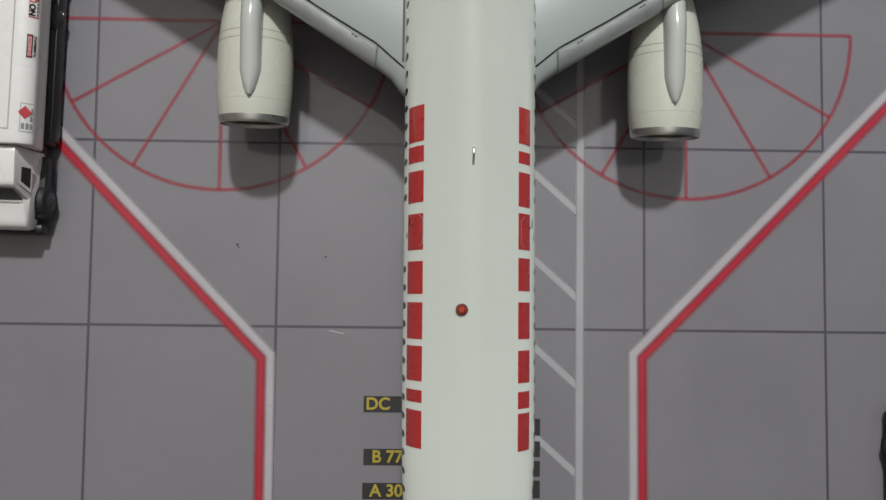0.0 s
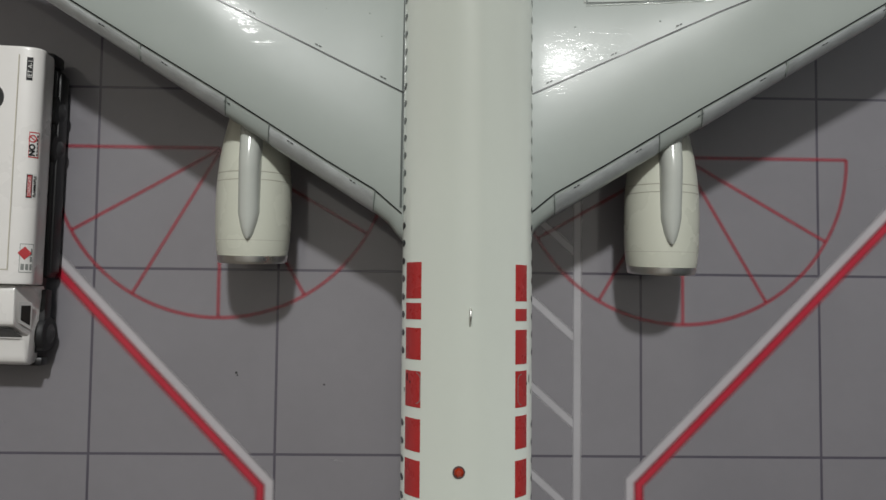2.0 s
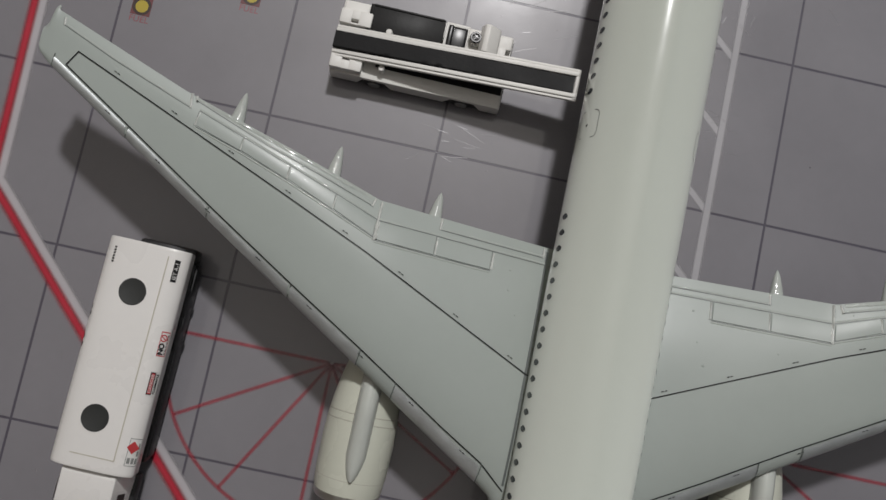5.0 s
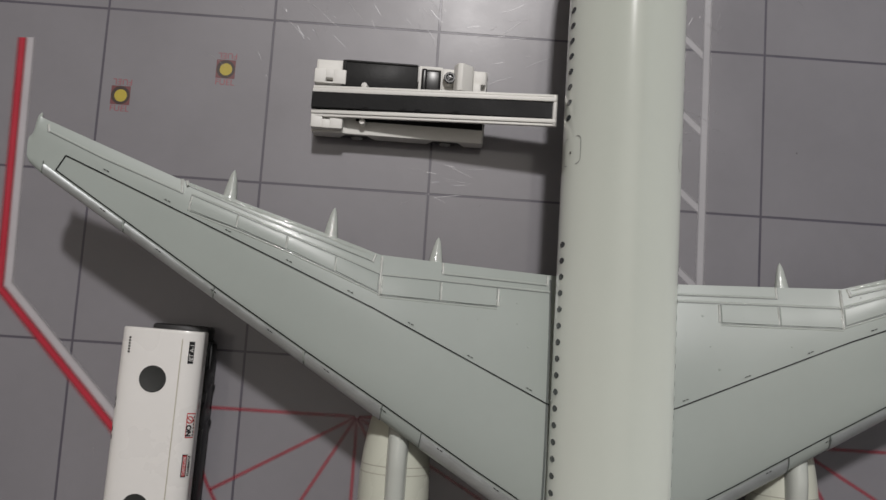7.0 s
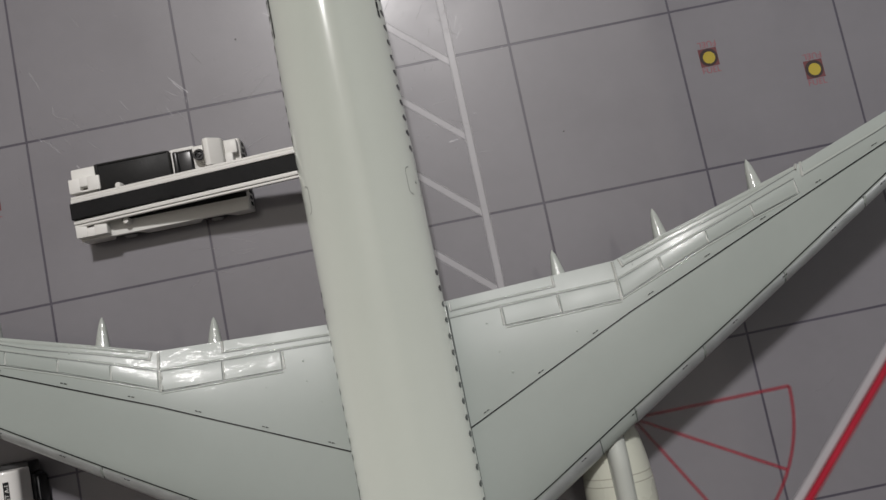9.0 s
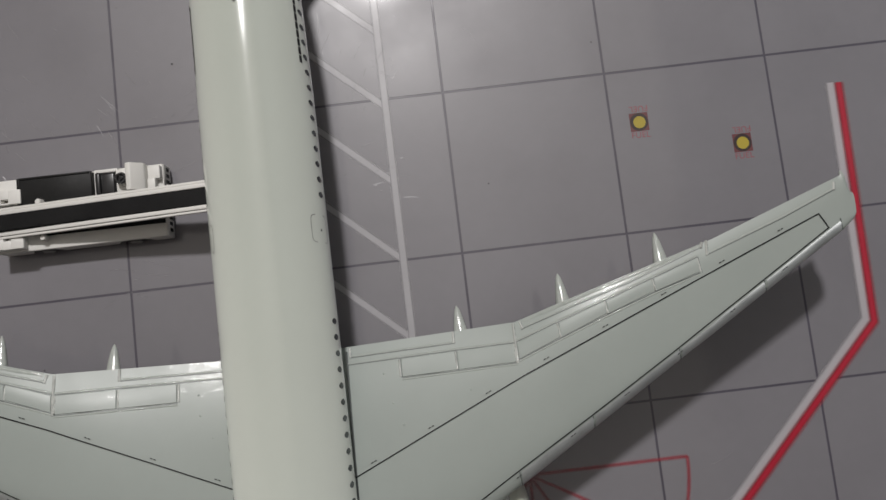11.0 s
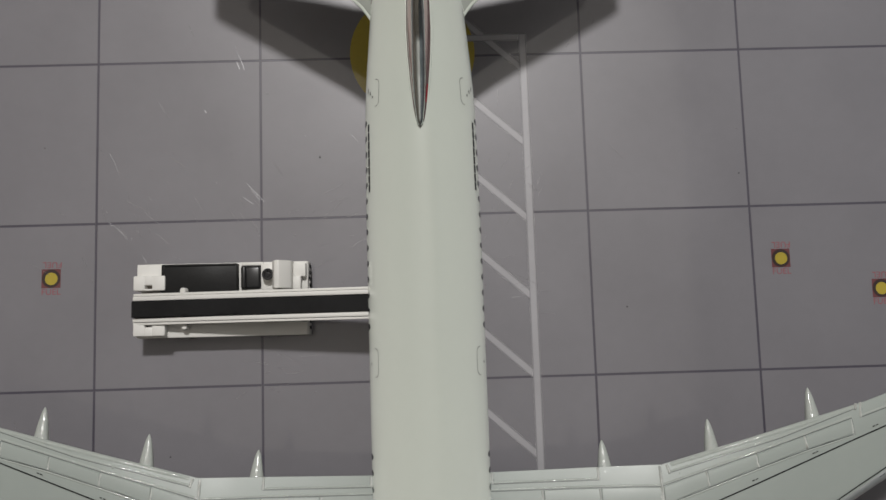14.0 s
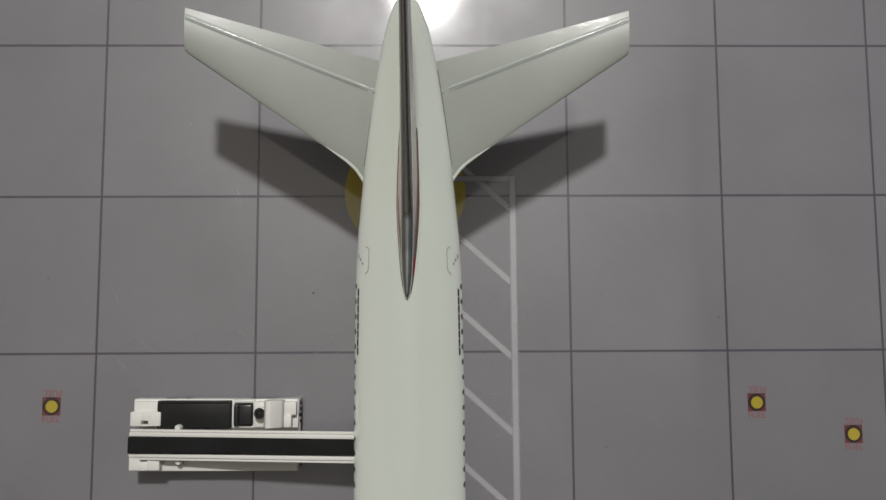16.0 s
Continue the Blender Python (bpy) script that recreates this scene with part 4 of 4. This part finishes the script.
# landing gear
for gx, gy, wr in ((0, -11.6, 0.2), (-1.75, -2.9, 0.27), (1.75, -2.9, 0.27)):
    gear = new("landing_gear")
    gear.parent = plane
    tagged(gear, "grey landing gear leg with black tyres")
    part("leg", turned(bmesh.new(), [(wr, 0.06), (1.5, 0.07)], "z", (gx, gy + OY, 0), 16), hub_grey, gear)
    for dx in (-0.14, 0.14):
        for dy in ((0,) if gx == 0 else (-0.28, 0.28)):
            wheel = part("wheel", turned(bmesh.new(), [(-0.07, wr * 0.6), (-0.06, wr * 0.95), (-0.03, wr), (0.03, wr), (0.06, wr * 0.95), (0.07, wr * 0.6)], "x", (gx + dx, gy + dy + OY, wr), 24), rubber, gear)
            part("hub", turned(bmesh.new(), [(-0.075, wr * 0.5), (0.075, wr * 0.5)], "x", (gx + dx, gy + dy + OY, wr), 16), hub_grey, wheel)
    if gx:
        part("axle_beam", box(bmesh.new(), gx - 0.05, gx + 0.05, gy - 0.3 + OY, gy + 0.3 + OY, wr - 0.05, wr + 0.05, 0.02), hub_grey, gear)


# ---- vehicles ----
def wheel_at(parent, x, y, r, w, side):
    """A tyre with a hub on its outer face."""
    tyre = part("wheel", turned(bmesh.new(), [(-w / 2, r * 0.62), (-w / 2 + 0.02, r * 0.93), (-w / 2 + 0.05, r), (w / 2 - 0.05, r), (w / 2 - 0.02, r * 0.93), (w / 2, r * 0.62)], "x", (x, y, r), 28), rubber, parent, "black tyre")
    part("hub", turned(bmesh.new(), [(0, r * 0.6), (0.02, r * 0.5), (0.03, r * 0.28), (0.05, r * 0.2), (0.055, 0.01)] if side > 0 else [(0, r * 0.6), (-0.02, r * 0.5), (-0.03, r * 0.28), (-0.05, r * 0.2), (-0.055, 0.01)], "x", (x + side * (w / 2 - 0.01), y, r), 20), wheel_hub, tyre, "grey wheel hub")


# fuel tanker: the tank is at the back (+y), the cab in front
truck = thing("fuel_truck", (-7.085, -5.0, 0), "white toy fuel tanker truck with black hatches and warning labels", "truck", turn=-1.0)
TANK_W, TANK_TOP = 0.675, 1.25


def tank_pt(a, y, off=0.0):
    """A point of the tank's rounded outline at the angle a (degrees up from the +x side)."""
    c, s = math.cos(radians(a)), math.sin(radians(a))
    e = 0.52
    x = (TANK_W + off) * math.copysign(abs(c) ** e, c)
    z = 0.82 + (TANK_TOP - 0.82 + off) * math.copysign(abs(s) ** e, s)
    x *= 1 - 0.11 * min(1.0, max(0.0, (1.08 - z) / 0.26))
    return Vector((x, y, z))


bm = bmesh.new()
rows = []
for y, k in ((-1.235, 0.965), (-1.23, 0.985), (-1.215, 0.995), (-1.185, 1.0), (2.28, 1.0), (2.31, 0.995), (2.325, 0.985), (2.33, 0.965)):
    rows.append([bm.verts.new(Vector((tank_pt(a, y).x * k, y, 0.82 + (tank_pt(a, y).z - 0.82) * k))) for a in range(0, 360, 5)])
for r0, r1 in zip(rows, rows[1:]):
    for k in range(72):
        bm.faces.new((r0[k], r0[(k + 1) % 72], r1[(k + 1) % 72], r1[k]))
bm.faces.new(rows[0])
bm.faces.new(rows[-1])
tank = part("tank", bm, truck_white, truck, "white rounded tank body", sharp=40)
for lx, ly in ((-0.05, 1.54), (-0.095, -0.45)):
    part("hatch", turned(bmesh.new(), [(-0.03, 0.212), (0.004, 0.212), (0.006, 0.205), (0.004, 0.196), (0.004, 0.01)], "z", (lx, ly, TANK_TOP), 40), lid_black, tank, "round charcoal tank hatch")
groove = [(0.35, 2.2), (0.35, -1.02), (-0.33, -1.02)]
part("groove", ribbon(bmesh.new(), [(x, y, tank_pt(90, y).z + 0.003) for x, y in groove], (0, 0, 1), 0.016), groove_tan, tank, "thin tan panel groove", fix=False)


def tank_patch(y0, y1, a0, a1, off, n=5):
    bm = bmesh.new()
    rows = [[bm.verts.new(tank_pt(a0 + (a1 - a0) * j / n, y, off)) for j in range(n + 1)] for y in (y0, y1)]
    for j in range(n):
        bm.faces.new((rows[0][j], rows[0][j + 1], rows[1][j + 1], rows[1][j]))
    return bm


def tank_frame(y, a):
    """A pose on the tank's skin whose x axis runs backwards along the tank and y axis up the skin, turned over."""
    p, q = tank_pt(a - 1, y, 0.006), tank_pt(a + 1, y, 0.006)
    up = (q - p).normalized()
    x = Vector((0, 1, 0))
    z = x.cross(up)
    if z.z < 0:
        x, z = -x, -z
    m = Matrix((x, up, z)).transposed().to_4x4()
    m.translation = tank_pt(a, y, 0.009) * U
    return m


# stickers on the tank's shoulder
s = part("sticker", tank_patch(1.82, 2.17, 50, 62, 0.004), black_line, tank, "black fuel grade sticker with pale letters", fix=False)
letters("JET A-1", 0.088, sticker_white, s, (0, 0, 0), m=tank_frame(1.995, 55.5))
for y0, y1 in ((0.66, 1.05),):
    s = part("sticker", tank_patch(y0, y1, 25, 50, 0.004), sticker_red, tank, "white no-smoking sticker with a red rim", fix=False)
    part("field", tank_patch(y0 + 0.018, y1 - 0.018, 26.5, 48.5, 0.006), sticker_white, s, fix=False)
    letters("NO", 0.112, black_line, s, (0, 0, 0), m=tank_frame(0.775, 42), bold=0.006)
    ring = []
    m = tank_frame(0.945, 42)
    for k in range(20):
        ring.append((m @ Vector((0.05 * U * math.cos(k * math.tau / 20), 0.05 * U * math.sin(k * math.tau / 20), 0.0))) / U)
    nz = m.to_3x3() @ Vector((0, 0, 1))
    part("ban_ring", ribbon(bmesh.new(), ring, nz, 0.018, True), sticker_red, s, "red prohibition ring", fix=False)
    part("ban_bar", ribbon(bmesh.new(), [ring[3], ring[13]], nz, 0.016), sticker_red, s, fix=False)
    for k in range(6):
        part("lettering_bar", tank_patch(0.69 + 0.055 * k, 0.73 + 0.055 * k, 28, 31, 0.008, 2), black_line, s, fix=False)
s = part("sticker", tank_patch(0.04, 0.42, 23, 51, 0.004), sticker_white, tank, "red and white danger sticker", fix=False)
part("field", tank_patch(0.055, 0.405, 37, 50.5, 0.006), black_line, s, fix=False)
part("field", tank_patch(0.07, 0.39, 39.5, 48.5, 0.008), sticker_red, s, fix=False)
letters("DANGER", 0.072, sticker_white, s, (0, 0, 0), m=tank_frame(0.23, 44))
letters("FLAMMABLE", 0.058, black_line, s, (0, 0, 0), m=tank_frame(0.23, 31), bold=0.002)
s = part("sticker", tank_patch(-1.06, -0.63, 24, 56, 0.003), grey_line, tank, "hazard sticker with a red diamond", fix=False)
part("field", tank_patch(-1.05, -0.64, 25, 55, 0.0045), sticker_white, s, fix=False)
m = tank_frame(-0.77, 46)
bm = bmesh.new()
bm.faces.new([bm.verts.new((m @ Vector((dx * U, dy * U, 0))) / U) for dx, dy in ((0.1, 0), (0, 0.095), (-0.1, 0), (0, -0.095))])
part("diamond", bm, sticker_red, s, "red hazard diamond", fix=False)
for y0, y1, a0, a1 in ((-1.02, -0.93, 27, 33), (-1.02, -0.93, 36, 43), (-1.02, -0.93, 46, 53), (-0.9, -0.82, 27, 33), (-0.79, -0.7, 27, 31)):
    part("lettering_bar", tank_patch(y0, y1, a0, a1, 0.007, 2), grey_line, s, fix=False)
for k in range(6):
    part("lettering_bar", tank_patch(2.02 + 0.045 * k - 0.1, 2.05 + 0.045 * k - 0.1, 119, 124, 0.004, 2), black_line, tank, fix=False)
for y in (0.55, 0.68, 1.05, 1.15):
    part("lettering_bar", tank_patch(y, y + 0.07, 146, 152, 0.004, 2), black_line, tank, fix=False)

# cab: roof, sloping windscreen, short bonnet
bm = bmesh.new()
prism(bm, [(-2.43, 0.34), (-2.48, 0.56), (-2.44, 0.70), (-2.36, 0.75), (-2.01, 0.80), (-1.86, 1.08), (-1.82, 1.12), (-1.30, 1.14), (-1.24, 1.1), (-1.24, 0.34)], "x", -0.43, 0.43, 0.045)
for v in bm.verts:
    if v.co.z < 1.0:
        v.co.x *= 1.0 + 0.24 * min(1.0, (1.05 - v.co.z) / 0.35) * (1 if v.co.y > -2.0 else 0.4)
cab = part("cab", bm, truck_white, truck, "white cab with a yellow dot on its roof", sharp=30)
bm = bmesh.new()
bm.faces.new([bm.verts.new(p) for p in ((-0.445, -2.015, 0.815), (0.445, -2.015, 0.815), (0.39, -1.872, 1.075), (-0.39, -1.872, 1.075))])
bmesh.ops.translate(bm, verts=bm.verts, vec=(0, -0.022, 0.01))
part("windscreen", bm, screen_dark, cab, "dark tinted windscreen", smooth=False)
for sd in (-1, 1):
    for grow, mtl, nm, off in ((1.0, sticker_white, "window_frame", 0.012), (0.72, screen_dark, "side_window", 0.018)):
        quad = [Vector((0.447, -1.80, 1.04)), Vector((0.447, -1.50, 1.04)), Vector((0.525, -1.50, 0.78)), Vector((0.525, -1.92, 0.78))]
        mid = sum(quad, Vector()) / 4
        bm = bmesh.new()
        bm.faces.new([bm.verts.new(Vector(((mid + (q - mid) * grow).x * sd + off * sd, (mid + (q - mid) * grow).y, (mid + (q - mid) * grow).z))) for q in quad])
        part(nm, bm, mtl, cab, smooth=False)
part("roof_dot", disc(bmesh.new(), 0.02, -1.76, 1.143, 0.05, 20), sticker_yellow, cab, "small yellow dot", smooth=False)
bm = box(bmesh.new(), -0.50, 0.50, -2.30, 2.25, 0.2, 0.5, 0.04)
box(bm, -0.56, 0.56, -2.50, -2.36, 0.14, 0.40, 0.04)
box(bm, -0.60, 0.60, -2.28, -1.3, 0.22, 0.46, 0.04)
box(bm, -0.60, 0.60, -1.12, 2.2, 0.10, 0.46, 0.05)
box(bm, -0.635, 0.635, -1.05, 2.15, 0.07, 0.40, 0.05)
box(bm, -0.35, 0.6, 2.2, 2.42, 0.2, 0.62, 0.06)
part("chassis", bm, chassis_black, truck, "black chassis and bumpers", sharp=40)
for sd in (-1, 1):
    for y in (-2.0, 0.93, 1.53):
        wheel_at(truck, 0.505 * sd, y, 0.28, 0.24, sd)

# belt loader, its boom raised to the hull
loader = thing("belt_loader", (-3.56, 1.52, 0), "white toy belt loader with a black conveyor belt", "belt loader", turn=-0.3)
bm = bmesh.new()
# chassis sides: long valance with two wheel cut-outs
for y0, y1 in ((-0.645, -0.33), (0.36, 0.64)):
    prism(bm, [(-1.50, 0.10), (-1.50, 0.46), (-0.98, 0.48), (-0.92, 0.455), (1.45, 0.455), (1.48, 0.42), (1.48, 0.08), (1.15, 0.08), (1.03, 0.36), (0.62, 0.36), (0.50, 0.10), (-0.43, 0.10), (-0.55, 0.36), (-0.92, 0.36), (-1.03, 0.10)], "y", y0, y1, 0.015)
box(bm, -1.48, 1.48, -0.4, 0.4, 0.14, 0.30, 0.02)
body = part("body", bm, loader_white, loader, "white chassis body with wheel cut-outs", sharp=30)
# black strip laid in for the shade in the gap under the boom
part("boom_gap", box(bmesh.new(), -0.75, 1.45, -0.412, -0.25, 0.38, 0.463, 0.006), belt_black, body, "black strip standing for the dark gap under the boom")

# corner blocks: a low outer step and a higher block with a square hole, on both sides of the boom
part("rear_box", box(bmesh.new(), -1.465, -1.035, 0.36, 0.60, 0.36, 0.57, 0.02), loader_white, body, "white stepped corner box", sharp=30)
bm = box(bmesh.new(), -1.50, -1.30, 0.17, 0.425, 0.36, 0.655, 0.02)
box(bm, -1.18, -0.955, 0.17, 0.425, 0.36, 0.655, 0.02)
box(bm, -1.31, -1.17, 0.265, 0.425, 0.36, 0.653, 0.012)
box(bm, -1.31, -1.17, 0.17, 0.20, 0.36, 0.651, 0.008)
part("corner_block", bm, loader_white, body, "white corner block with a square hole", sharp=30)
part("hole", patch(bmesh.new(), -1.30, -1.18, 0.19, 0.275, 0.52), hole_dark, body, "small square hole, its floor coloured dark for shade", smooth=False)
bm = box(bmesh.new(), -1.50, -1.30, -0.61, -0.37, 0.36, 0.64, 0.02)
box(bm, -1.18, -0.955, -0.61, -0.37, 0.36, 0.64, 0.02)
box(bm, -1.31, -1.17, -0.61, -0.455, 0.36, 0.638, 0.012)
part("corner_block", bm, loader_white, body, "white corner block with a square notch", sharp=30)
part("hole", patch(bmesh.new(), -1.31, -1.17, -0.465, -0.36, 0.45), hole_dark, body, "small square hole, its floor coloured dark for shade", smooth=False)
# engine cover: a flat black lid with a low rim along its outer edge
bm = box(bmesh.new(), -1.03, 0.27, 0.12, 0.615, 0.40, 0.63, 0.015)
box(bm, -0.98, 0.25, 0.575, 0.612, 0.6, 0.65, 0.01)
box(bm, -1.0, -0.965, 0.42, 0.60, 0.6, 0.645, 0.01)
part("engine_cover", bm, cover_black, body, "flat black engine cover with a low rim")
part("cab_floor", box(bmesh.new(), 0.28, 1.47, 0.12, 0.64, 0.36, 0.44, 0.015), loader_white, body, "white driver floor", sharp=30)
# the seat stands in a square white tub
bm = bmesh.new()
for x0, x1, y0, y1 in ((0.285, 0.335, 0.13, 0.635), (0.665, 0.70, 0.13, 0.635), (0.32, 0.68, 0.575, 0.635), (0.32, 0.68, 0.13, 0.16)):
    box(bm, x0, x1, y0, y1, 0.40, 0.53, 0.012)
part("seat_tub", bm, loader_white, body, "square white tub about the seat", sharp=30)
bm = box(bmesh.new(), 0.35, 0.672, 0.165, 0.565, 0.44, 0.59, 0.045, 3)
part("seat", bm, seat_black, loader, "glossy black driver seat")
part("seat_back", box(bmesh.new(), 0.335, 0.43, 0.165, 0.565, 0.44, 0.64, 0.035, 3), seat_black, loader, "upright black seat back")
# cowl in front of the driver: low shelf, tall sloping hood, stepped nose
part("shelf", box(bmesh.new(), 0.69, 0.93, 0.14, 0.60, 0.40, 0.56, 0.02), loader_white, loader, "low white shelf under the wheel", sharp=30)
bm = prism(bmesh.new(), [(0.89, 0.40), (0.89, 0.70), (0.95, 0.86), (1.03, 0.88), (1.21, 0.72), (1.23, 0.68), (1.23, 0.40)], "y", 0.15, 0.63, 0.018)
part("dash", bm, loader_white, loader, "tall white sloping hood", sharp=30)
bm = box(bmesh.new(), 1.23, 1.45, 0.36, 0.60, 0.34, 0.58, 0.02)
box(bm, 1.23, 1.37, 0.14, 0.37, 0.34, 0.62, 0.02)
part("nose", bm, loader_white, loader, "white stepped nose", sharp=30)
bm = bmesh.new()
for k in range(4):
    box(bm, 1.478, 1.492, 0.2 + 0.11 * k, 0.26 + 0.11 * k, 0.2, 0.32)
    box(bm, 1.478, 1.492, -0.55 + 0.11 * k, -0.49 + 0.11 * k, 0.2, 0.32)
wells = bmesh.new()
for x0, x1 in ((-1.01, -0.45), (0.53, 1.13)):
    for y0, y1 in ((-0.60, -0.36), (0.38, 0.60)):
        box(wells, x0, x1, y0, y1, 0.03, 0.37)
part("wheel_well", wells, chassis_black, body, "black inside of the wheel cut-outs", smooth=False)
part("grille", bm, belt_black, body, "dark slots in the front face", smooth=False)
bm = bmesh.new()
for k in range(16):
    a0, a1 = k * math.tau / 16, (k + 1) * math.tau / 16
    quad = []
    for a in (a0, a1):
        c, s = math.cos(a), math.sin(a)
        quad.append([Vector(((0.078 + 0.024 * math.cos(b)) * c, (0.078 + 0.024 * math.cos(b)) * s, 0.024 * math.sin(b))) for b in [j * math.tau / 6 for j in range(6)]])
    v = [[bm.verts.new(p) for p in q] for q in quad]
    for j in range(6):
        bm.faces.new((v[0][j], v[0][(j + 1) % 6], v[1][(j + 1) % 6], v[1][j]))
turned(bm, [(-0.03, 0.07), (-0.02, 0.07), (-0.018, 0.035), (0.004, 0.03), (0.006, 0.005)], "z", (0, 0, 0), 16)
for k in range(3):
    tmp = bmesh.new()
    box(tmp, 0.0, 0.085, -0.009, 0.009, -0.008, 0.008)
    join(bm, tmp, Matrix.Rotation(k * math.tau / 3, 4, "Z"))
bm.transform(Matrix.Translation((0.82, 0.40, 0.73)))
part("steering_column", turned(bmesh.new(), [(0.44, 0.12), (0.64, 0.115), (0.67, 0.11), (0.68, 0.09), (0.66, 0.07), (0.66, 0.005)], "z", (0.82, 0.40, 0), 20), loader_white, loader, "round white steering column")
part("steering_wheel", bm, seat_black, loader, "black steering wheel")
for x in (-0.73, 0.82):
    for y, sd in ((-0.565, -1), (0.55, 1)):
        bm = turned(bmesh.new(), [(-0.08, 0.12), (-0.06, 0.18), (0.06, 0.18), (0.08, 0.12)], "y", (x, y, 0.18), 24)
        tyre = part("wheel", bm, rubber, loader, "small black tyre")
        part("hub", turned(bmesh.new(), [(0, 0.11), (sd * 0.02, 0.09), (sd * 0.03, 0.02)], "y", (x, y + sd * 0.078, 0.18), 16), hub_grey, tyre, "grey hub")
# boom: a slim tray with rims and the belt lying in it
boom = new("boom")
boom.parent = loader
tagged(boom, "white conveyor boom sloping up")
SL = math.atan2(0.50, 4.1)
boom.matrix_local = pose(-1.50 * U, -0.15 * U, 0.62 * U, 0, -math.degrees(SL), 0)
LEN = 4.17
bm = box(bmesh.new(), 0, LEN, -0.255, 0.255, -0.10, -0.02, 0.015)
box(bm, 0, LEN, 0.145, 0.222, -0.06, 0.04, 0.014)
box(bm, 0, LEN, 0.228, 0.270, -0.06, 0.015, 0.008)
box(bm, 0, LEN, -0.222, -0.152, -0.06, 0.04, 0.014)
box(bm, 0, LEN, -0.268, -0.228, -0.06, 0.012, 0.008)
box(bm, LEN - 0.07, LEN, -0.25, 0.25, -0.06, 0.03, 0.015)
part("tray", bm, loader_white, boom, "white tray with raised rims", sharp=30)
bm = bmesh.new()
rows = []
rng = random.Random(8)
for i in range(83):
    x = 0.012 + (LEN - 0.09) * i / 82
    lift = 0.09 * (1 - i / 82) + 0.012
    rows.append([bm.verts.new((x, y, z + rng.uniform(-0.0012, 0.0012))) for y, z in ((-0.145, -0.02), (-0.142, lift - 0.01), (-0.13, lift), (-0.08, lift), (0, lift), (0.08, lift), (0.128, lift), (0.139, lift - 0.01), (0.142, -0.02))])
for r0, r1 in zip(rows, rows[1:]):
    for k in range(8):
        bm.faces.new((r0[k], r0[k + 1], r1[k + 1], r1[k]))
bm.faces.new(rows[0])
bm.faces.new(rows[-1])
part("belt", bm, belt_black, boom, "black textured conveyor belt")
for x, y, z in ((0.88, 0.30, 0.0), (0.87, -0.31, -0.1)):
    part("pivot_pin", turned(bmesh.new(), [(-0.12, 0.055), (0.0, 0.055), (0.02, 0.045), (0.024, 0.005)], "z", (x, y, z), 16), loader_white, boom, "small white pivot pin")
part("boom_support", prism(bmesh.new(), [(0.2, 0.3), (0.2, 0.80), (0.9, 0.90), (1.3, 0.95), (1.3, 0.3)], "y", -0.2, -0.02, 0.02), loader_white, loader, "white boom support")

# a dark vehicle that just reaches into view beside the stand
tug = thing("tow_tractor", (7.58, -11.36, 0), "low black toy tow tractor with grey wheel hubs", "tow tractor")
bm = box(bmesh.new(), -0.74, 0.74, -1.3, 1.3, 0.12, 0.46, 0.1, 3)
part("body", bm, chassis_black, tug, "matt black body")
bm = box(bmesh.new(), -0.55, 0.55, -0.9, 0.4, 0.44, 0.85, 0.1, 3)
part("cab", bm, truck_white, tug, "white cab block")
for sd in (-1, 1):
    for y in (-0.75, 0.62):
        wheel_at(tug, 0.65 * sd, y, 0.27, 0.22, sd)

# ---- the printed slabs of the mat ----
bm = bmesh.new()
H = TILE / 2 - 0.024
quad = [bm.verts.new(p) for p in ((-H, -H, 0), (H, -H, 0), (H, H, 0), (-H, H, 0))]
low = [bm.verts.new((v.co.x * 1.004, v.co.y * 1.004, -0.006)) for v in quad]
bm.faces.new(quad)
for i in range(4):
    bm.faces.new((quad[i], low[i], low[(i + 1) % 4], quad[(i + 1) % 4]))
slab_mesh = mesh_of("slab", bm, slab_grey, smooth=False)
for i in range(-MX, MX):
    for j in range(-MY, MY):
        share("slab", slab_mesh, mat, ((i + 0.5) * TILE, (j + 0.5) * TILE, 0))
